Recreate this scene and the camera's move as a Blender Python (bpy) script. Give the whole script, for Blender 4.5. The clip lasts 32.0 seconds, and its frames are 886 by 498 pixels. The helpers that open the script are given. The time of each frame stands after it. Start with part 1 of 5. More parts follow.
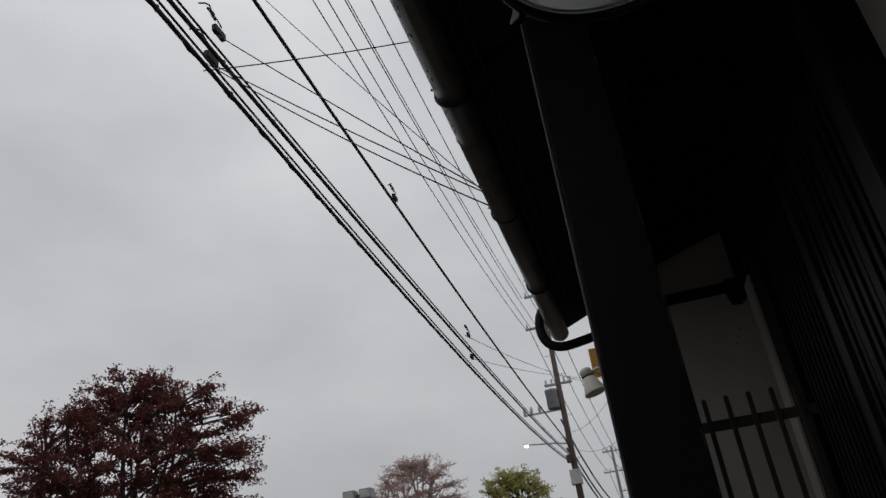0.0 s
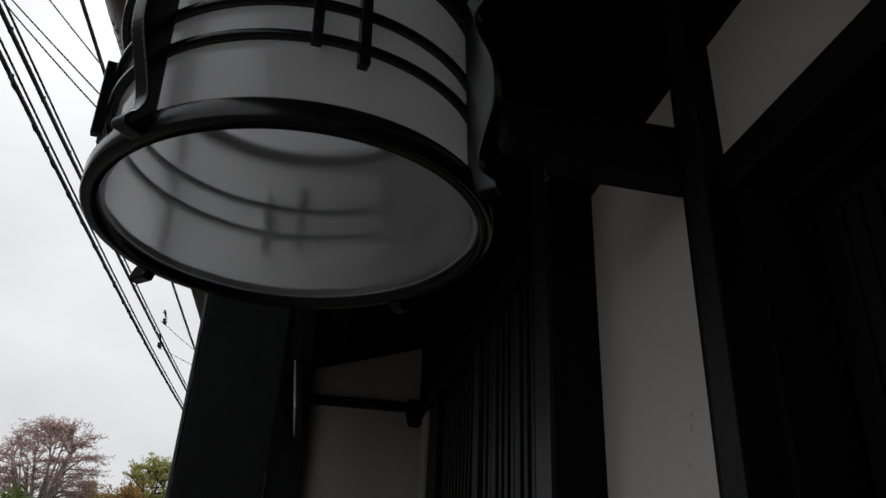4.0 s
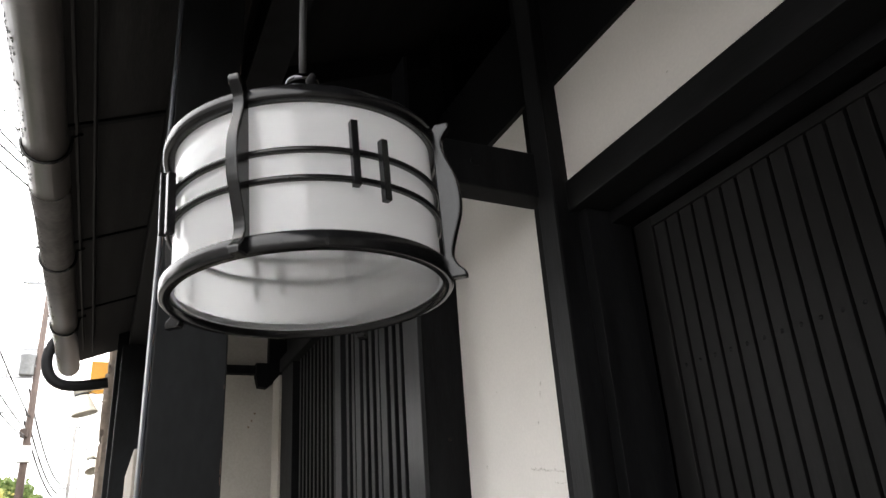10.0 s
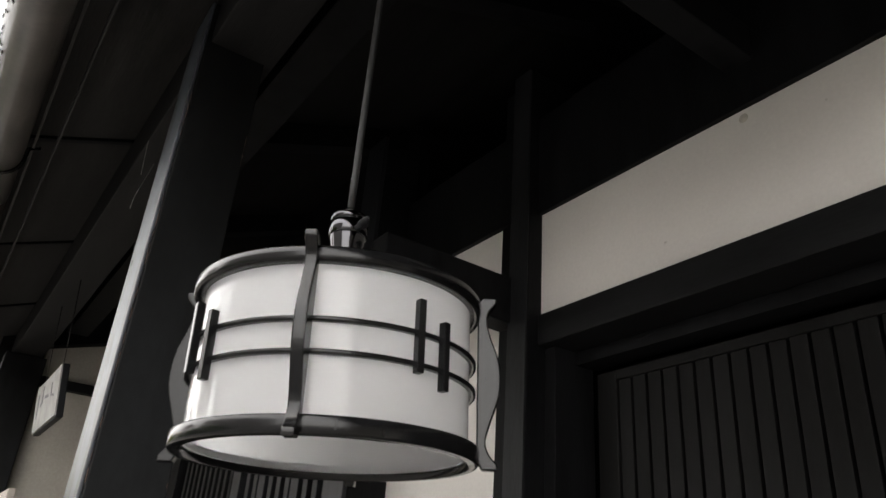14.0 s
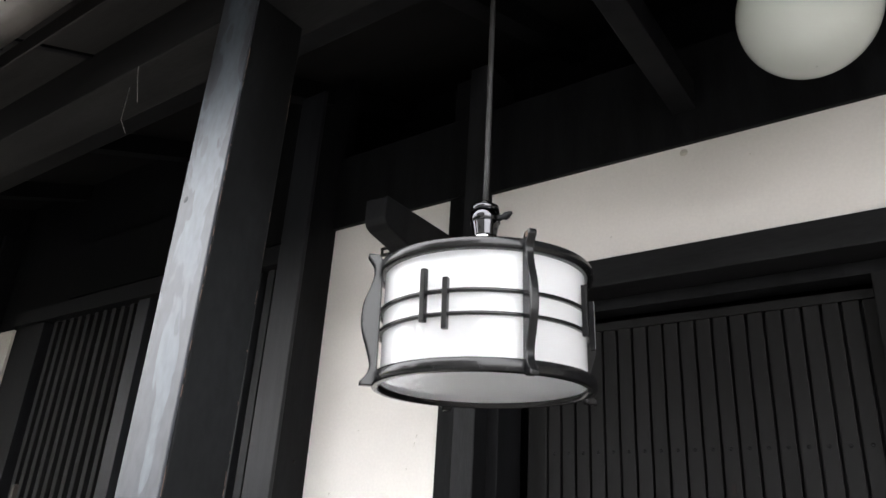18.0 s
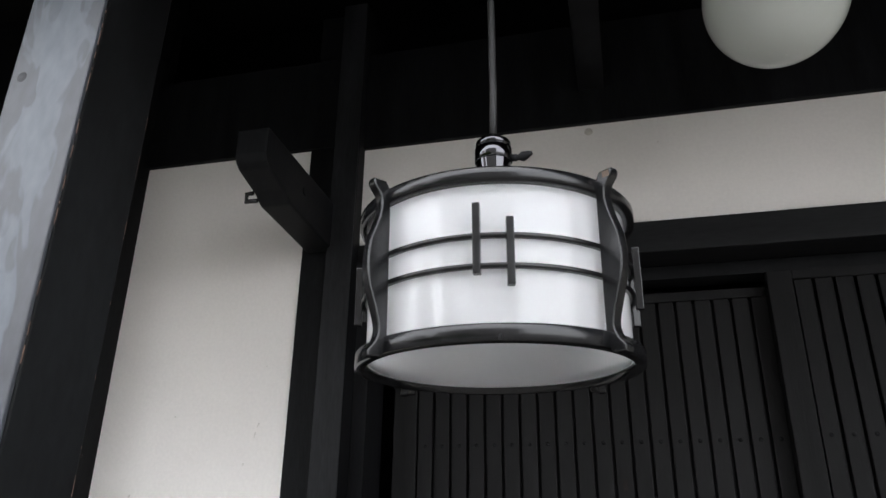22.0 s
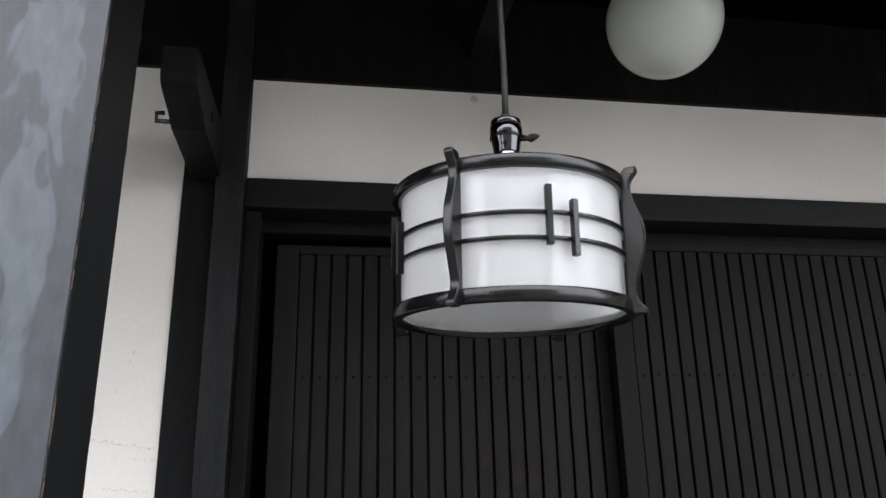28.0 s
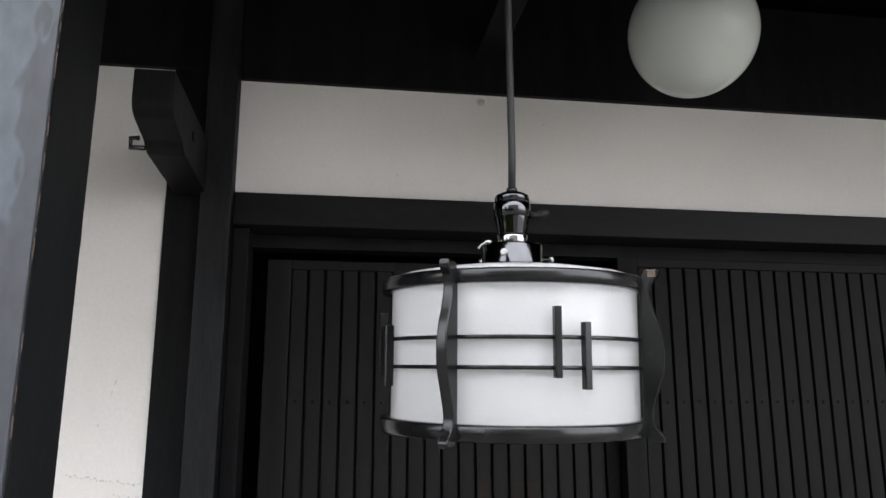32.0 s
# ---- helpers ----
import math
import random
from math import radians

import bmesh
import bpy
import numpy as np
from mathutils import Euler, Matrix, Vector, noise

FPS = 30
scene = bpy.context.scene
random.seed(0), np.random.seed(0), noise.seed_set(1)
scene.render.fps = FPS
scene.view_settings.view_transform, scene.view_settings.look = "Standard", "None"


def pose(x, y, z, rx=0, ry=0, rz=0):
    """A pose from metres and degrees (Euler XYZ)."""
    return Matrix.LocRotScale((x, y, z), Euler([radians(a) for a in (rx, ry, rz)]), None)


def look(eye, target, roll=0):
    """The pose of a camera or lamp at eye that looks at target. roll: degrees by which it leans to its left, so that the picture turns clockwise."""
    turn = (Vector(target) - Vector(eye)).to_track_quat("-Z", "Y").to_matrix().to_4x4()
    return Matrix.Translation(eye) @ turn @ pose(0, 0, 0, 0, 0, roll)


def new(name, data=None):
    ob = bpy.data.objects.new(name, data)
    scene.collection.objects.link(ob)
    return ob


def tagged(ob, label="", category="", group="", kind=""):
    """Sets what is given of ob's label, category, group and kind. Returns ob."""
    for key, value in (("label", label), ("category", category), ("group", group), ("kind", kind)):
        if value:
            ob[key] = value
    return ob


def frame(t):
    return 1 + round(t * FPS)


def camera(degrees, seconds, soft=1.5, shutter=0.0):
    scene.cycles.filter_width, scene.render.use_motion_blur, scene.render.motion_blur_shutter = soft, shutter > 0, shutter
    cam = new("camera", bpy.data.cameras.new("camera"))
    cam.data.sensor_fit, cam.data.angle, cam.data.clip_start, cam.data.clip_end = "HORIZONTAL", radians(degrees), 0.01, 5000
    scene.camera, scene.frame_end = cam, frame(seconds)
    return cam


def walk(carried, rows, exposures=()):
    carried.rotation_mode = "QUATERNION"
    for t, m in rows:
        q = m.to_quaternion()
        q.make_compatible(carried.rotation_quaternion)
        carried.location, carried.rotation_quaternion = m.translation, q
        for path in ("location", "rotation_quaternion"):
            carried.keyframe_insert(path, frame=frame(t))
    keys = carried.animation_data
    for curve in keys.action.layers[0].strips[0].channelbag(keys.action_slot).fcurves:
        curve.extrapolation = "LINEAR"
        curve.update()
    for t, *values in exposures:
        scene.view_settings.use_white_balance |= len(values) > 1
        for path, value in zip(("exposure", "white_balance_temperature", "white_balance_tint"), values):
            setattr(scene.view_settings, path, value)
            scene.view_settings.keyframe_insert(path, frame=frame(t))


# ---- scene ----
cam = camera(62.39, 32.0)
PATH = [
    (0, (0.6039, -0.1056, 1.0469), (-1.1359, -0.4920, 1.9546), -7.98),
    (0.5, (0.4337, -0.1100, 1.2434), (-1.3636, -0.5050, 2.0268), -0.57),
    (1, (0.3540, -0.1135, 1.3604), (-1.4871, -0.4174, 2.0801), 4.47),
    (1.5, (0.4247, -0.0934, 1.4439), (-1.4184, -0.2496, 2.2046), 4.60),
    (2, (0.4797, -0.0550, 1.4947), (-1.2829, -0.0598, 2.4398), 3.35),
    (2.5, (0.4813, -0.0266, 1.5014), (-1.2419, 0.0523, 2.5135), 2.47),
    (3, (0.4887, 0.0020, 1.4515), (-1.2426, 0.1129, 2.4466), 3.51),
    (3.5, (0.4952, 0.0062, 1.4569), (-1.2734, 0.2305, 2.3635), 2.81),
    (4, (0.5057, 0.0282, 1.4513), (-1.2554, 0.3268, 2.3509), 2.70),
    (4.5, (0.5171, 0.0478, 1.4390), (-1.2580, 0.3941, 2.2929), 2.80),
    (6.5, (0.5703, -0.0112, 1.4107), (-1.2411, 0.3603, 2.1728), -1.10),
    (7, (0.6201, -0.0875, 1.4687), (-1.1805, 0.3192, 2.2384), -0.69),
    (7.5, (0.6835, -0.1638, 1.4762), (-0.9949, 0.4971, 2.3399), -0.20),
    (8, (0.6610, -0.2215, 1.4536), (-0.9425, 0.6225, 2.3002), -0.91),
    (8.5, (0.6842, -0.2148, 1.4525), (-0.9133, 0.7021, 2.2319), -1.92),
    (9, (0.6849, -0.2049, 1.4458), (-0.9340, 0.7077, 2.1851), -4.91),
    (9.5, (0.6930, -0.1975, 1.4555), (-0.9677, 0.6490, 2.1803), -4.73),
    (10, (0.7137, -0.1820, 1.4538), (-0.9578, 0.6080, 2.2168), -3.92),
    (10.5, (0.7419, -0.1813, 1.4247), (-0.9393, 0.6133, 2.1609), -3.66),
    (11, (0.7607, -0.1917, 1.4331), (-0.9574, 0.5698, 2.1172), -2.77),
    (11.5, (0.7572, -0.1811, 1.4342), (-0.9740, 0.5847, 2.0797), -2.09),
    (12, (0.7584, -0.1848, 1.4428), (-0.9518, 0.6365, 2.0757), -2.25),
    (12.5, (0.7272, -0.2054, 1.4903), (-0.9926, 0.5922, 2.1275), -0.39),
    (13, (0.6969, -0.2322, 1.5744), (-0.9270, 0.5542, 2.4373), 1.71),
    (13.5, (0.6978, -0.2975, 1.5944), (-0.8630, 0.5482, 2.5155), 3.78),
    (14, (0.6709, -0.3264, 1.5845), (-0.8275, 0.6649, 2.4631), 4.43),
    (14.5, (0.6321, -0.3264, 1.5757), (-0.8058, 0.7714, 2.4285), 2.93),
    (15, (0.5965, -0.3342, 1.5814), (-0.8582, 0.7769, 2.3873), -1.42),
    (15.5, (0.5748, -0.3439, 1.5834), (-0.9240, 0.7239, 2.3667), -1.12),
    (17.5, (0.6315, -0.6526, 1.5036), (-0.6191, 0.6838, 2.3098), 2.92),
    (18, (0.5254, -0.8201, 1.5014), (-0.5720, 0.6634, 2.2727), 3.61),
    (18.5, (0.4086, -0.9028, 1.5048), (-0.5012, 0.7347, 2.2054), 2.95),
    (19, (0.3296, -0.8538, 1.4980), (-0.4336, 0.8614, 2.1877), 2.26),
    (19.5, (0.2718, -0.7538, 1.5096), (-0.4521, 0.9667, 2.2277), 0.41),
    (20, (0.1905, -0.7282, 1.5243), (-0.4225, 1.0299, 2.2547), -0.08),
    (20.5, (0.1286, -0.7364, 1.5188), (-0.3421, 1.0642, 2.2512), -0.47),
    (21, (0.1128, -0.7292, 1.5188), (-0.3370, 1.0783, 2.2472), -0.13),
    (21.5, (0.1229, -0.7406, 1.5283), (-0.3269, 1.0656, 2.2598), 0.38),
    (22, (0.1207, -0.7460, 1.5299), (-0.3178, 1.0475, 2.2988), 0.71),
    (22.5, (0.1334, -0.7587, 1.5386), (-0.2632, 1.0374, 2.3238), 0.69),
    (23, (0.1246, -0.7975, 1.5518), (-0.2588, 0.9906, 2.3618), 1.21),
    (23.5, (0.0985, -0.8547, 1.5347), (-0.2167, 0.9515, 2.3336), 1.76),
    (24, (0.0950, -0.9043, 1.5162), (-0.1786, 0.9316, 2.2609), 1.66),
    (24.5, (0.0772, -0.9578, 1.5161), (-0.1523, 0.9066, 2.2027), 1.55),
    (25, (0.0027, -0.9489, 1.5187), (-0.1392, 0.9400, 2.1608), 1.10),
    (25.5, (-0.1487, -0.9274, 1.5323), (-0.0556, 0.9690, 2.1607), -0.23),
    (26, (-0.2419, -0.8925, 1.5329), (0.0619, 0.9865, 2.1472), -0.87),
    (26.5, (-0.2544, -0.8774, 1.5256), (0.1062, 0.9949, 2.1293), -1.57),
    (28.5, (-0.2105, -0.8698, 1.5235), (0.0729, 1.0207, 2.1114), -0.86),
    (29, (-0.1995, -0.8718, 1.5227), (0.0813, 1.0227, 2.0991), -0.53),
    (29.5, (-0.1970, -0.8601, 1.5328), (0.0786, 1.0416, 2.0873), -0.86),
    (30, (-0.1946, -0.8597, 1.5373), (0.0857, 1.0319, 2.1235), -0.78),
    (30.5, (-0.1873, -0.8626, 1.5411), (0.0933, 1.0278, 2.1306), -0.78),
    (31, (-0.1890, -0.8522, 1.5590), (0.1051, 1.0417, 2.1304), -0.69),
    (31.5, (-0.1978, -0.8235, 1.6497), (0.0952, 1.0932, 2.1400), -0.02),
    (32, (-0.2035, -0.8248, 1.7385), (0.0858, 1.1128, 2.1413), -0.01),
]
EXPOSURES = [(0, -0.95, 6500, 10), (1, -1.3, 6450, 10), (2, -1.1, 6500, 10), (3, -0.8, 6500, 10), (4, -0.25, 6550, 10), (4.5, 0.0, 6600, 10), (6.5, 1.0, 6650, 10), (7, 1.02, 6650, 10), (8, 1.12, 6800, 10), (9, 2.25, 6800, 10), (10, 2.4, 6800, 10), (11, 2.3, 6800, 10), (12, 2.0, 6850, 10), (13, 2.1, 6900, 10), (14, 2.4, 7000, 10), (15, 2.9, 7050, 10), (15.5, 2.95, 6980, 10), (17.5, 3.22, 6650, 10), (18, 3.2, 6600, 10), (19, 3.05, 6500, 10), (20, 2.80, 6420, 10), (23, 2.60, 6400, 10), (26, 2.66, 6400, 10), (32, 2.67, 6450, 10)]
walk(cam, [(t, look(eye, target, roll)) for t, eye, target, roll in PATH], EXPOSURES)

# ---- world and light: an overcast day ----
SUN_UP, SUN_ROUND = radians(76), radians(200)
world = bpy.data.worlds.new("sky")
scene.world = world
world.use_nodes = True
wn, wl = world.node_tree.nodes, world.node_tree.links
sky = wn.new("ShaderNodeTexSky")
sky.sky_type, sky.sun_disc, sky.sun_elevation, sky.sun_rotation = "NISHITA", False, SUN_UP, SUN_ROUND
sky.air_density, sky.dust_density = 1.0, 6.0
geo = wn.new("ShaderNodeTexCoord")
stretch = wn.new("ShaderNodeMapping")
stretch.inputs["Scale"].default_value = (1.3, 1.3, 2.6)
cloud = wn.new("ShaderNodeTexNoise")
cloud.inputs["Scale"].default_value, cloud.inputs["Detail"].default_value = 1.5, 5
ramp = wn.new("ShaderNodeValToRGB")
ramp.color_ramp.elements[0].position, ramp.color_ramp.elements[0].color = 0.33, (9.0, 9.25, 9.8, 1)
ramp.color_ramp.elements[1].position, ramp.color_ramp.elements[1].color = 0.67, (12.7, 12.8, 13.0, 1)
veil = wn.new("ShaderNodeMixRGB")
veil.inputs["Fac"].default_value = 0.88
wl.new(geo.outputs["Generated"], stretch.inputs["Vector"])
wl.new(stretch.outputs["Vector"], cloud.inputs["Vector"])
wl.new(cloud.outputs["Fac"], ramp.inputs["Fac"])
wl.new(sky.outputs["Color"], veil.inputs["Color1"])
wl.new(ramp.outputs["Color"], veil.inputs["Color2"])
# an overcast sky grows brighter towards the zenith
axes, rise, dome = wn.new("ShaderNodeSeparateXYZ"), wn.new("ShaderNodeMapRange"), wn.new("ShaderNodeVectorMath")
rise.inputs["To Min"].default_value, rise.inputs["To Max"].default_value = 0.78, 1.26
dome.operation = "SCALE"
wl.new(geo.outputs["Generated"], axes.inputs["Vector"])
wl.new(axes.outputs["Z"], rise.inputs["Value"])
wl.new(veil.outputs["Color"], dome.inputs[0])
wl.new(rise.outputs["Result"], dome.inputs["Scale"])
wl.new(dome.outputs["Vector"], wn["Background"].inputs["Color"])
wn["Background"].inputs["Strength"].default_value = 0.1

sun = new("sun", bpy.data.lights.new("sun", "SUN"))
sun.data.energy, sun.data.angle, sun.data.color = 0.5, radians(25), (1.0, 0.97, 0.93)
sun.matrix_world = look((0, -5, 20.0), (0, 0, 0))


# ---- materials ----
def material(name, base, rough=0.6, metal=0.0, vary=0.25, scale=6.0, stretch=(1, 1, 1), bump=0.15, fine=60.0, spec=0.5, second=None, coat=0.0, random=0.0):
    """Principled paint, wood, plaster or metal with two scales of variation and a fine relief."""
    mat = bpy.data.materials.new(name)
    mat.use_nodes = True
    n, l = mat.node_tree.nodes, mat.node_tree.links
    b = n["Principled BSDF"]
    tc = n.new("ShaderNodeTexCoord")
    mp = n.new("ShaderNodeMapping")
    mp.inputs["Scale"].default_value = stretch
    l.new(tc.outputs["Object"], mp.inputs["Vector"])
    big = n.new("ShaderNodeTexNoise")
    big.inputs["Scale"].default_value, big.inputs["Detail"].default_value = scale, 6
    small = n.new("ShaderNodeTexNoise")
    small.inputs["Scale"].default_value, small.inputs["Detail"].default_value = fine, 4
    for tex in (big, small):
        l.new(mp.outputs["Vector"], tex.inputs["Vector"])
    blend = n.new("ShaderNodeMixRGB")
    blend.blend_type, blend.inputs["Fac"].default_value = "MIX", 0.35
    l.new(big.outputs["Fac"], blend.inputs["Color1"])
    l.new(small.outputs["Fac"], blend.inputs["Color2"])
    r = n.new("ShaderNodeValToRGB")
    lo = second or tuple(c * (1 - vary) for c in base)
    hi = tuple(min(1, c * (1 + vary)) for c in base)
    r.color_ramp.elements[0].position, r.color_ramp.elements[0].color = 0.35, (*lo, 1)
    r.color_ramp.elements[1].position, r.color_ramp.elements[1].color = 0.65, (*hi, 1)
    l.new(blend.outputs["Color"], r.inputs["Fac"])
    last = r.outputs["Color"]
    if random:
        info = n.new("ShaderNodeObjectInfo")
        span = n.new("ShaderNodeMapRange")
        span.inputs["To Min"].default_value, span.inputs["To Max"].default_value = 1 - random, 1 + random
        l.new(info.outputs["Random"], span.inputs["Value"])
        hsv = n.new("ShaderNodeHueSaturation")
        l.new(span.outputs["Result"], hsv.inputs["Value"])
        l.new(last, hsv.inputs["Color"])
        last = hsv.outputs["Color"]
    l.new(last, b.inputs["Base Color"])
    b.inputs["Metallic"].default_value, b.inputs["Specular IOR Level"].default_value, b.inputs["Coat Weight"].default_value = metal, spec, coat
    rr = n.new("ShaderNodeMapRange")
    rr.inputs["To Min"].default_value, rr.inputs["To Max"].default_value = max(0.03, rough - 0.12), min(1, rough + 0.12)
    l.new(blend.outputs["Color"], rr.inputs["Value"])
    l.new(rr.outputs["Result"], b.inputs["Roughness"])
    if bump:
        bp = n.new("ShaderNodeBump")
        bp.inputs["Strength"].default_value, bp.inputs["Distance"].default_value = bump, 0.004
        l.new(blend.outputs["Color"], bp.inputs["Height"])
        l.new(bp.outputs["Normal"], b.inputs["Normal"])
    return mat


def skin(n, l, floor):
    """The share of mirror light on a smooth skin: little face on, more along it, alike from both sides."""
    w, p, m = n.new("ShaderNodeLayerWeight"), n.new("ShaderNodeMath"), n.new("ShaderNodeMath")
    w.inputs["Blend"].default_value = 0.5
    p.operation, p.inputs[1].default_value = "POWER", 5.0
    m.operation, m.inputs[1].default_value, m.inputs[2].default_value = "MULTIPLY_ADD", 1 - floor, floor
    l.new(w.outputs["Facing"], p.inputs[0])
    l.new(p.outputs[0], m.inputs[0])
    return m.outputs[0]


def opal(name, clear, tint=(1.0, 1.0, 1.0)):
    """White opal glass: scatters light on both sides under a glossy skin."""
    mat = bpy.data.materials.new(name)
    mat.use_nodes = True
    n, l = mat.node_tree.nodes, mat.node_tree.links
    out = n["Material Output"]
    n.remove(n["Principled BSDF"])
    d, t, g = n.new("ShaderNodeBsdfDiffuse"), n.new("ShaderNodeBsdfTranslucent"), n.new("ShaderNodeBsdfGlossy")
    d.inputs["Color"].default_value = (0.83 * tint[0], 0.836 * tint[1], 0.846 * tint[2], 1)
    t.inputs["Color"].default_value = (0.905, 0.91, 0.92, 1)
    g.inputs["Roughness"].default_value = 0.012
    a, b = n.new("ShaderNodeMixShader"), n.new("ShaderNodeMixShader")
    a.inputs["Fac"].default_value = clear
    l.new(d.outputs[0], a.inputs[1])
    l.new(t.outputs[0], a.inputs[2])
    l.new(skin(n, l, 0.036), b.inputs["Fac"])
    l.new(a.outputs[0], b.inputs[1])
    l.new(g.outputs[0], b.inputs[2])
    l.new(b.outputs[0], out.inputs["Surface"])
    return mat


def clear_glaze(name):
    """The clear inner side of flashed opal glass."""
    mat = bpy.data.materials.new(name)
    mat.use_nodes = True
    n, l = mat.node_tree.nodes, mat.node_tree.links
    n.remove(n["Principled BSDF"])
    t, g, m = n.new("ShaderNodeBsdfTransparent"), n.new("ShaderNodeBsdfGlossy"), n.new("ShaderNodeMixShader")
    t.inputs["Color"].default_value = (0.97, 0.97, 0.965, 1)
    g.inputs["Roughness"].default_value = 0.06
    l.new(skin(n, l, 0.004), m.inputs["Fac"])
    l.new(t.outputs[0], m.inputs[1])
    l.new(g.outputs[0], m.inputs[2])
    l.new(m.outputs[0], n["Material Output"].inputs["Surface"])
    return mat


def blotched(name, base, pale, spot, scale, spots, soft=0.02, rough=0.42, spec=0.45, run=None):
    """Weathered paint: pale map-like patches with hard rims, and small darker spots where rain has dried."""
    mat = bpy.data.materials.new(name)
    mat.use_nodes = True
    n, l = mat.node_tree.nodes, mat.node_tree.links
    b = n["Principled BSDF"]
    tc, mp = n.new("ShaderNodeTexCoord"), n.new("ShaderNodeMapping")
    mp.inputs["Scale"].default_value = (1.0, 1.0, 0.42)
    l.new(tc.outputs["Object"], mp.inputs["Vector"])
    big, fine, vor = n.new("ShaderNodeTexNoise"), n.new("ShaderNodeTexNoise"), n.new("ShaderNodeTexVoronoi")
    big.inputs["Scale"].default_value, big.inputs["Detail"].default_value, big.inputs["Distortion"].default_value = scale, 3, 0.6
    fine.inputs["Scale"].default_value, fine.inputs["Detail"].default_value = 75, 7
    vor.inputs["Scale"].default_value = spots
    for tex in (big, fine, vor):
        l.new(mp.outputs["Vector"], tex.inputs["Vector"])
    edge, dot, gate, both = n.new("ShaderNodeMapRange"), n.new("ShaderNodeMapRange"), n.new("ShaderNodeMapRange"), n.new("ShaderNodeMath")
    edge.inputs["From Min"].default_value, edge.inputs["From Max"].default_value = 0.50 - soft, 0.50 + soft
    dot.inputs["From Min"].default_value, dot.inputs["From Max"].default_value = 0.38, 0.30
    gate.inputs["From Min"].default_value, gate.inputs["From Max"].default_value = 0.50, 0.54
    patch = big.outputs["Fac"]
    if run:
        # the patches follow one run of water down the middle and stop at a height
        middle, half, low, high = run
        ax, away, near, stop, sum1, sum2 = n.new("ShaderNodeSeparateXYZ"), n.new("ShaderNodeMath"), n.new("ShaderNodeMapRange"), n.new("ShaderNodeMapRange"), n.new("ShaderNodeMath"), n.new("ShaderNodeMath")
        l.new(tc.outputs["Object"], ax.inputs["Vector"])
        away.operation, away.inputs[1].default_value = "SUBTRACT", middle
        size = n.new("ShaderNodeMath")
        size.operation = "ABSOLUTE"
        l.new(ax.outputs["X"], away.inputs[0])
        l.new(away.outputs[0], size.inputs[0])
        near.inputs["From Max"].default_value, near.inputs["To Min"].default_value, near.inputs["To Max"].default_value = half, 0.17, -0.10
        stop.inputs["From Min"].default_value, stop.inputs["From Max"].default_value, stop.inputs["To Min"].default_value, stop.inputs["To Max"].default_value = low, high, -0.22, 0.0
        l.new(size.outputs[0], near.inputs["Value"])
        l.new(ax.outputs["Z"], stop.inputs["Value"])
        l.new(patch, sum1.inputs[0])
        l.new(near.outputs["Result"], sum1.inputs[1])
        l.new(sum1.outputs[0], sum2.inputs[0])
        l.new(stop.outputs["Result"], sum2.inputs[1])
        patch = sum2.outputs[0]
    l.new(patch, edge.inputs["Value"])
    l.new(vor.outputs["Distance"], dot.inputs["Value"])
    l.new(patch, gate.inputs["Value"])
    both.operation = "MULTIPLY"
    some, few = n.new("ShaderNodeMapRange"), n.new("ShaderNodeMath")
    some.inputs["From Min"].default_value, some.inputs["From Max"].default_value = 0.66, 0.72
    few.operation = "MULTIPLY"
    tell = n.new("ShaderNodeSeparateColor")
    l.new(vor.outputs["Color"], tell.inputs["Color"])
    l.new(tell.outputs["Red"], some.inputs["Value"])
    l.new(dot.outputs["Result"], few.inputs[0])
    l.new(some.outputs["Result"], few.inputs[1])
    l.new(few.outputs[0], both.inputs[0])
    l.new(gate.outputs["Result"], both.inputs[1])
    one, two, three = n.new("ShaderNodeMixRGB"), n.new("ShaderNodeMixRGB"), n.new("ShaderNodeMixRGB")
    one.inputs["Color1"].default_value, one.inputs["Color2"].default_value = (*base, 1), (*pale, 1)
    two.inputs["Color2"].default_value = (*spot, 1)
    three.blend_type, three.inputs["Fac"].default_value = "OVERLAY", 0.42
    l.new(edge.outputs["Result"], one.inputs["Fac"])
    l.new(one.outputs["Color"], two.inputs["Color1"])
    l.new(both.outputs[0], two.inputs["Fac"])
    l.new(two.outputs["Color"], three.inputs["Color1"])
    l.new(fine.outputs["Fac"], three.inputs["Color2"])
    l.new(three.outputs["Color"], b.inputs["Base Color"])
    b.inputs["Roughness"].default_value, b.inputs["Specular IOR Level"].default_value = rough, spec
    bp = n.new("ShaderNodeBump")
    bp.inputs["Strength"].default_value, bp.inputs["Distance"].default_value = 0.1, 0.003
    l.new(fine.outputs["Fac"], bp.inputs["Height"])
    l.new(bp.outputs["Normal"], b.inputs["Normal"])
    return mat


M_WOOD = material("dark_stained_wood", (0.007, 0.0072, 0.008), 0.55, spec=0.10, vary=0.45, scale=4, stretch=(6, 6, 0.8), bump=0.25, fine=40)
M_SLAT = material("dark_slat_wood", (0.0060, 0.0059, 0.0061), 0.55, spec=0.16, vary=0.4, scale=4, stretch=(8, 8, 0.7), bump=0.25, fine=30, random=0.15)
M_SLATDARK = material("darker_slat_wood", (0.0047, 0.0046, 0.0048), 0.56, spec=0.13, vary=0.4, scale=4, stretch=(8, 8, 0.7), bump=0.25, fine=30, random=0.15)
M_BAYSLAT = material("greyed_slat_wood", (0.0155, 0.0164, 0.0186), 0.42, spec=0.26, vary=0.3, scale=4, stretch=(8, 8, 0.7), bump=0.2, fine=30, random=0.15)
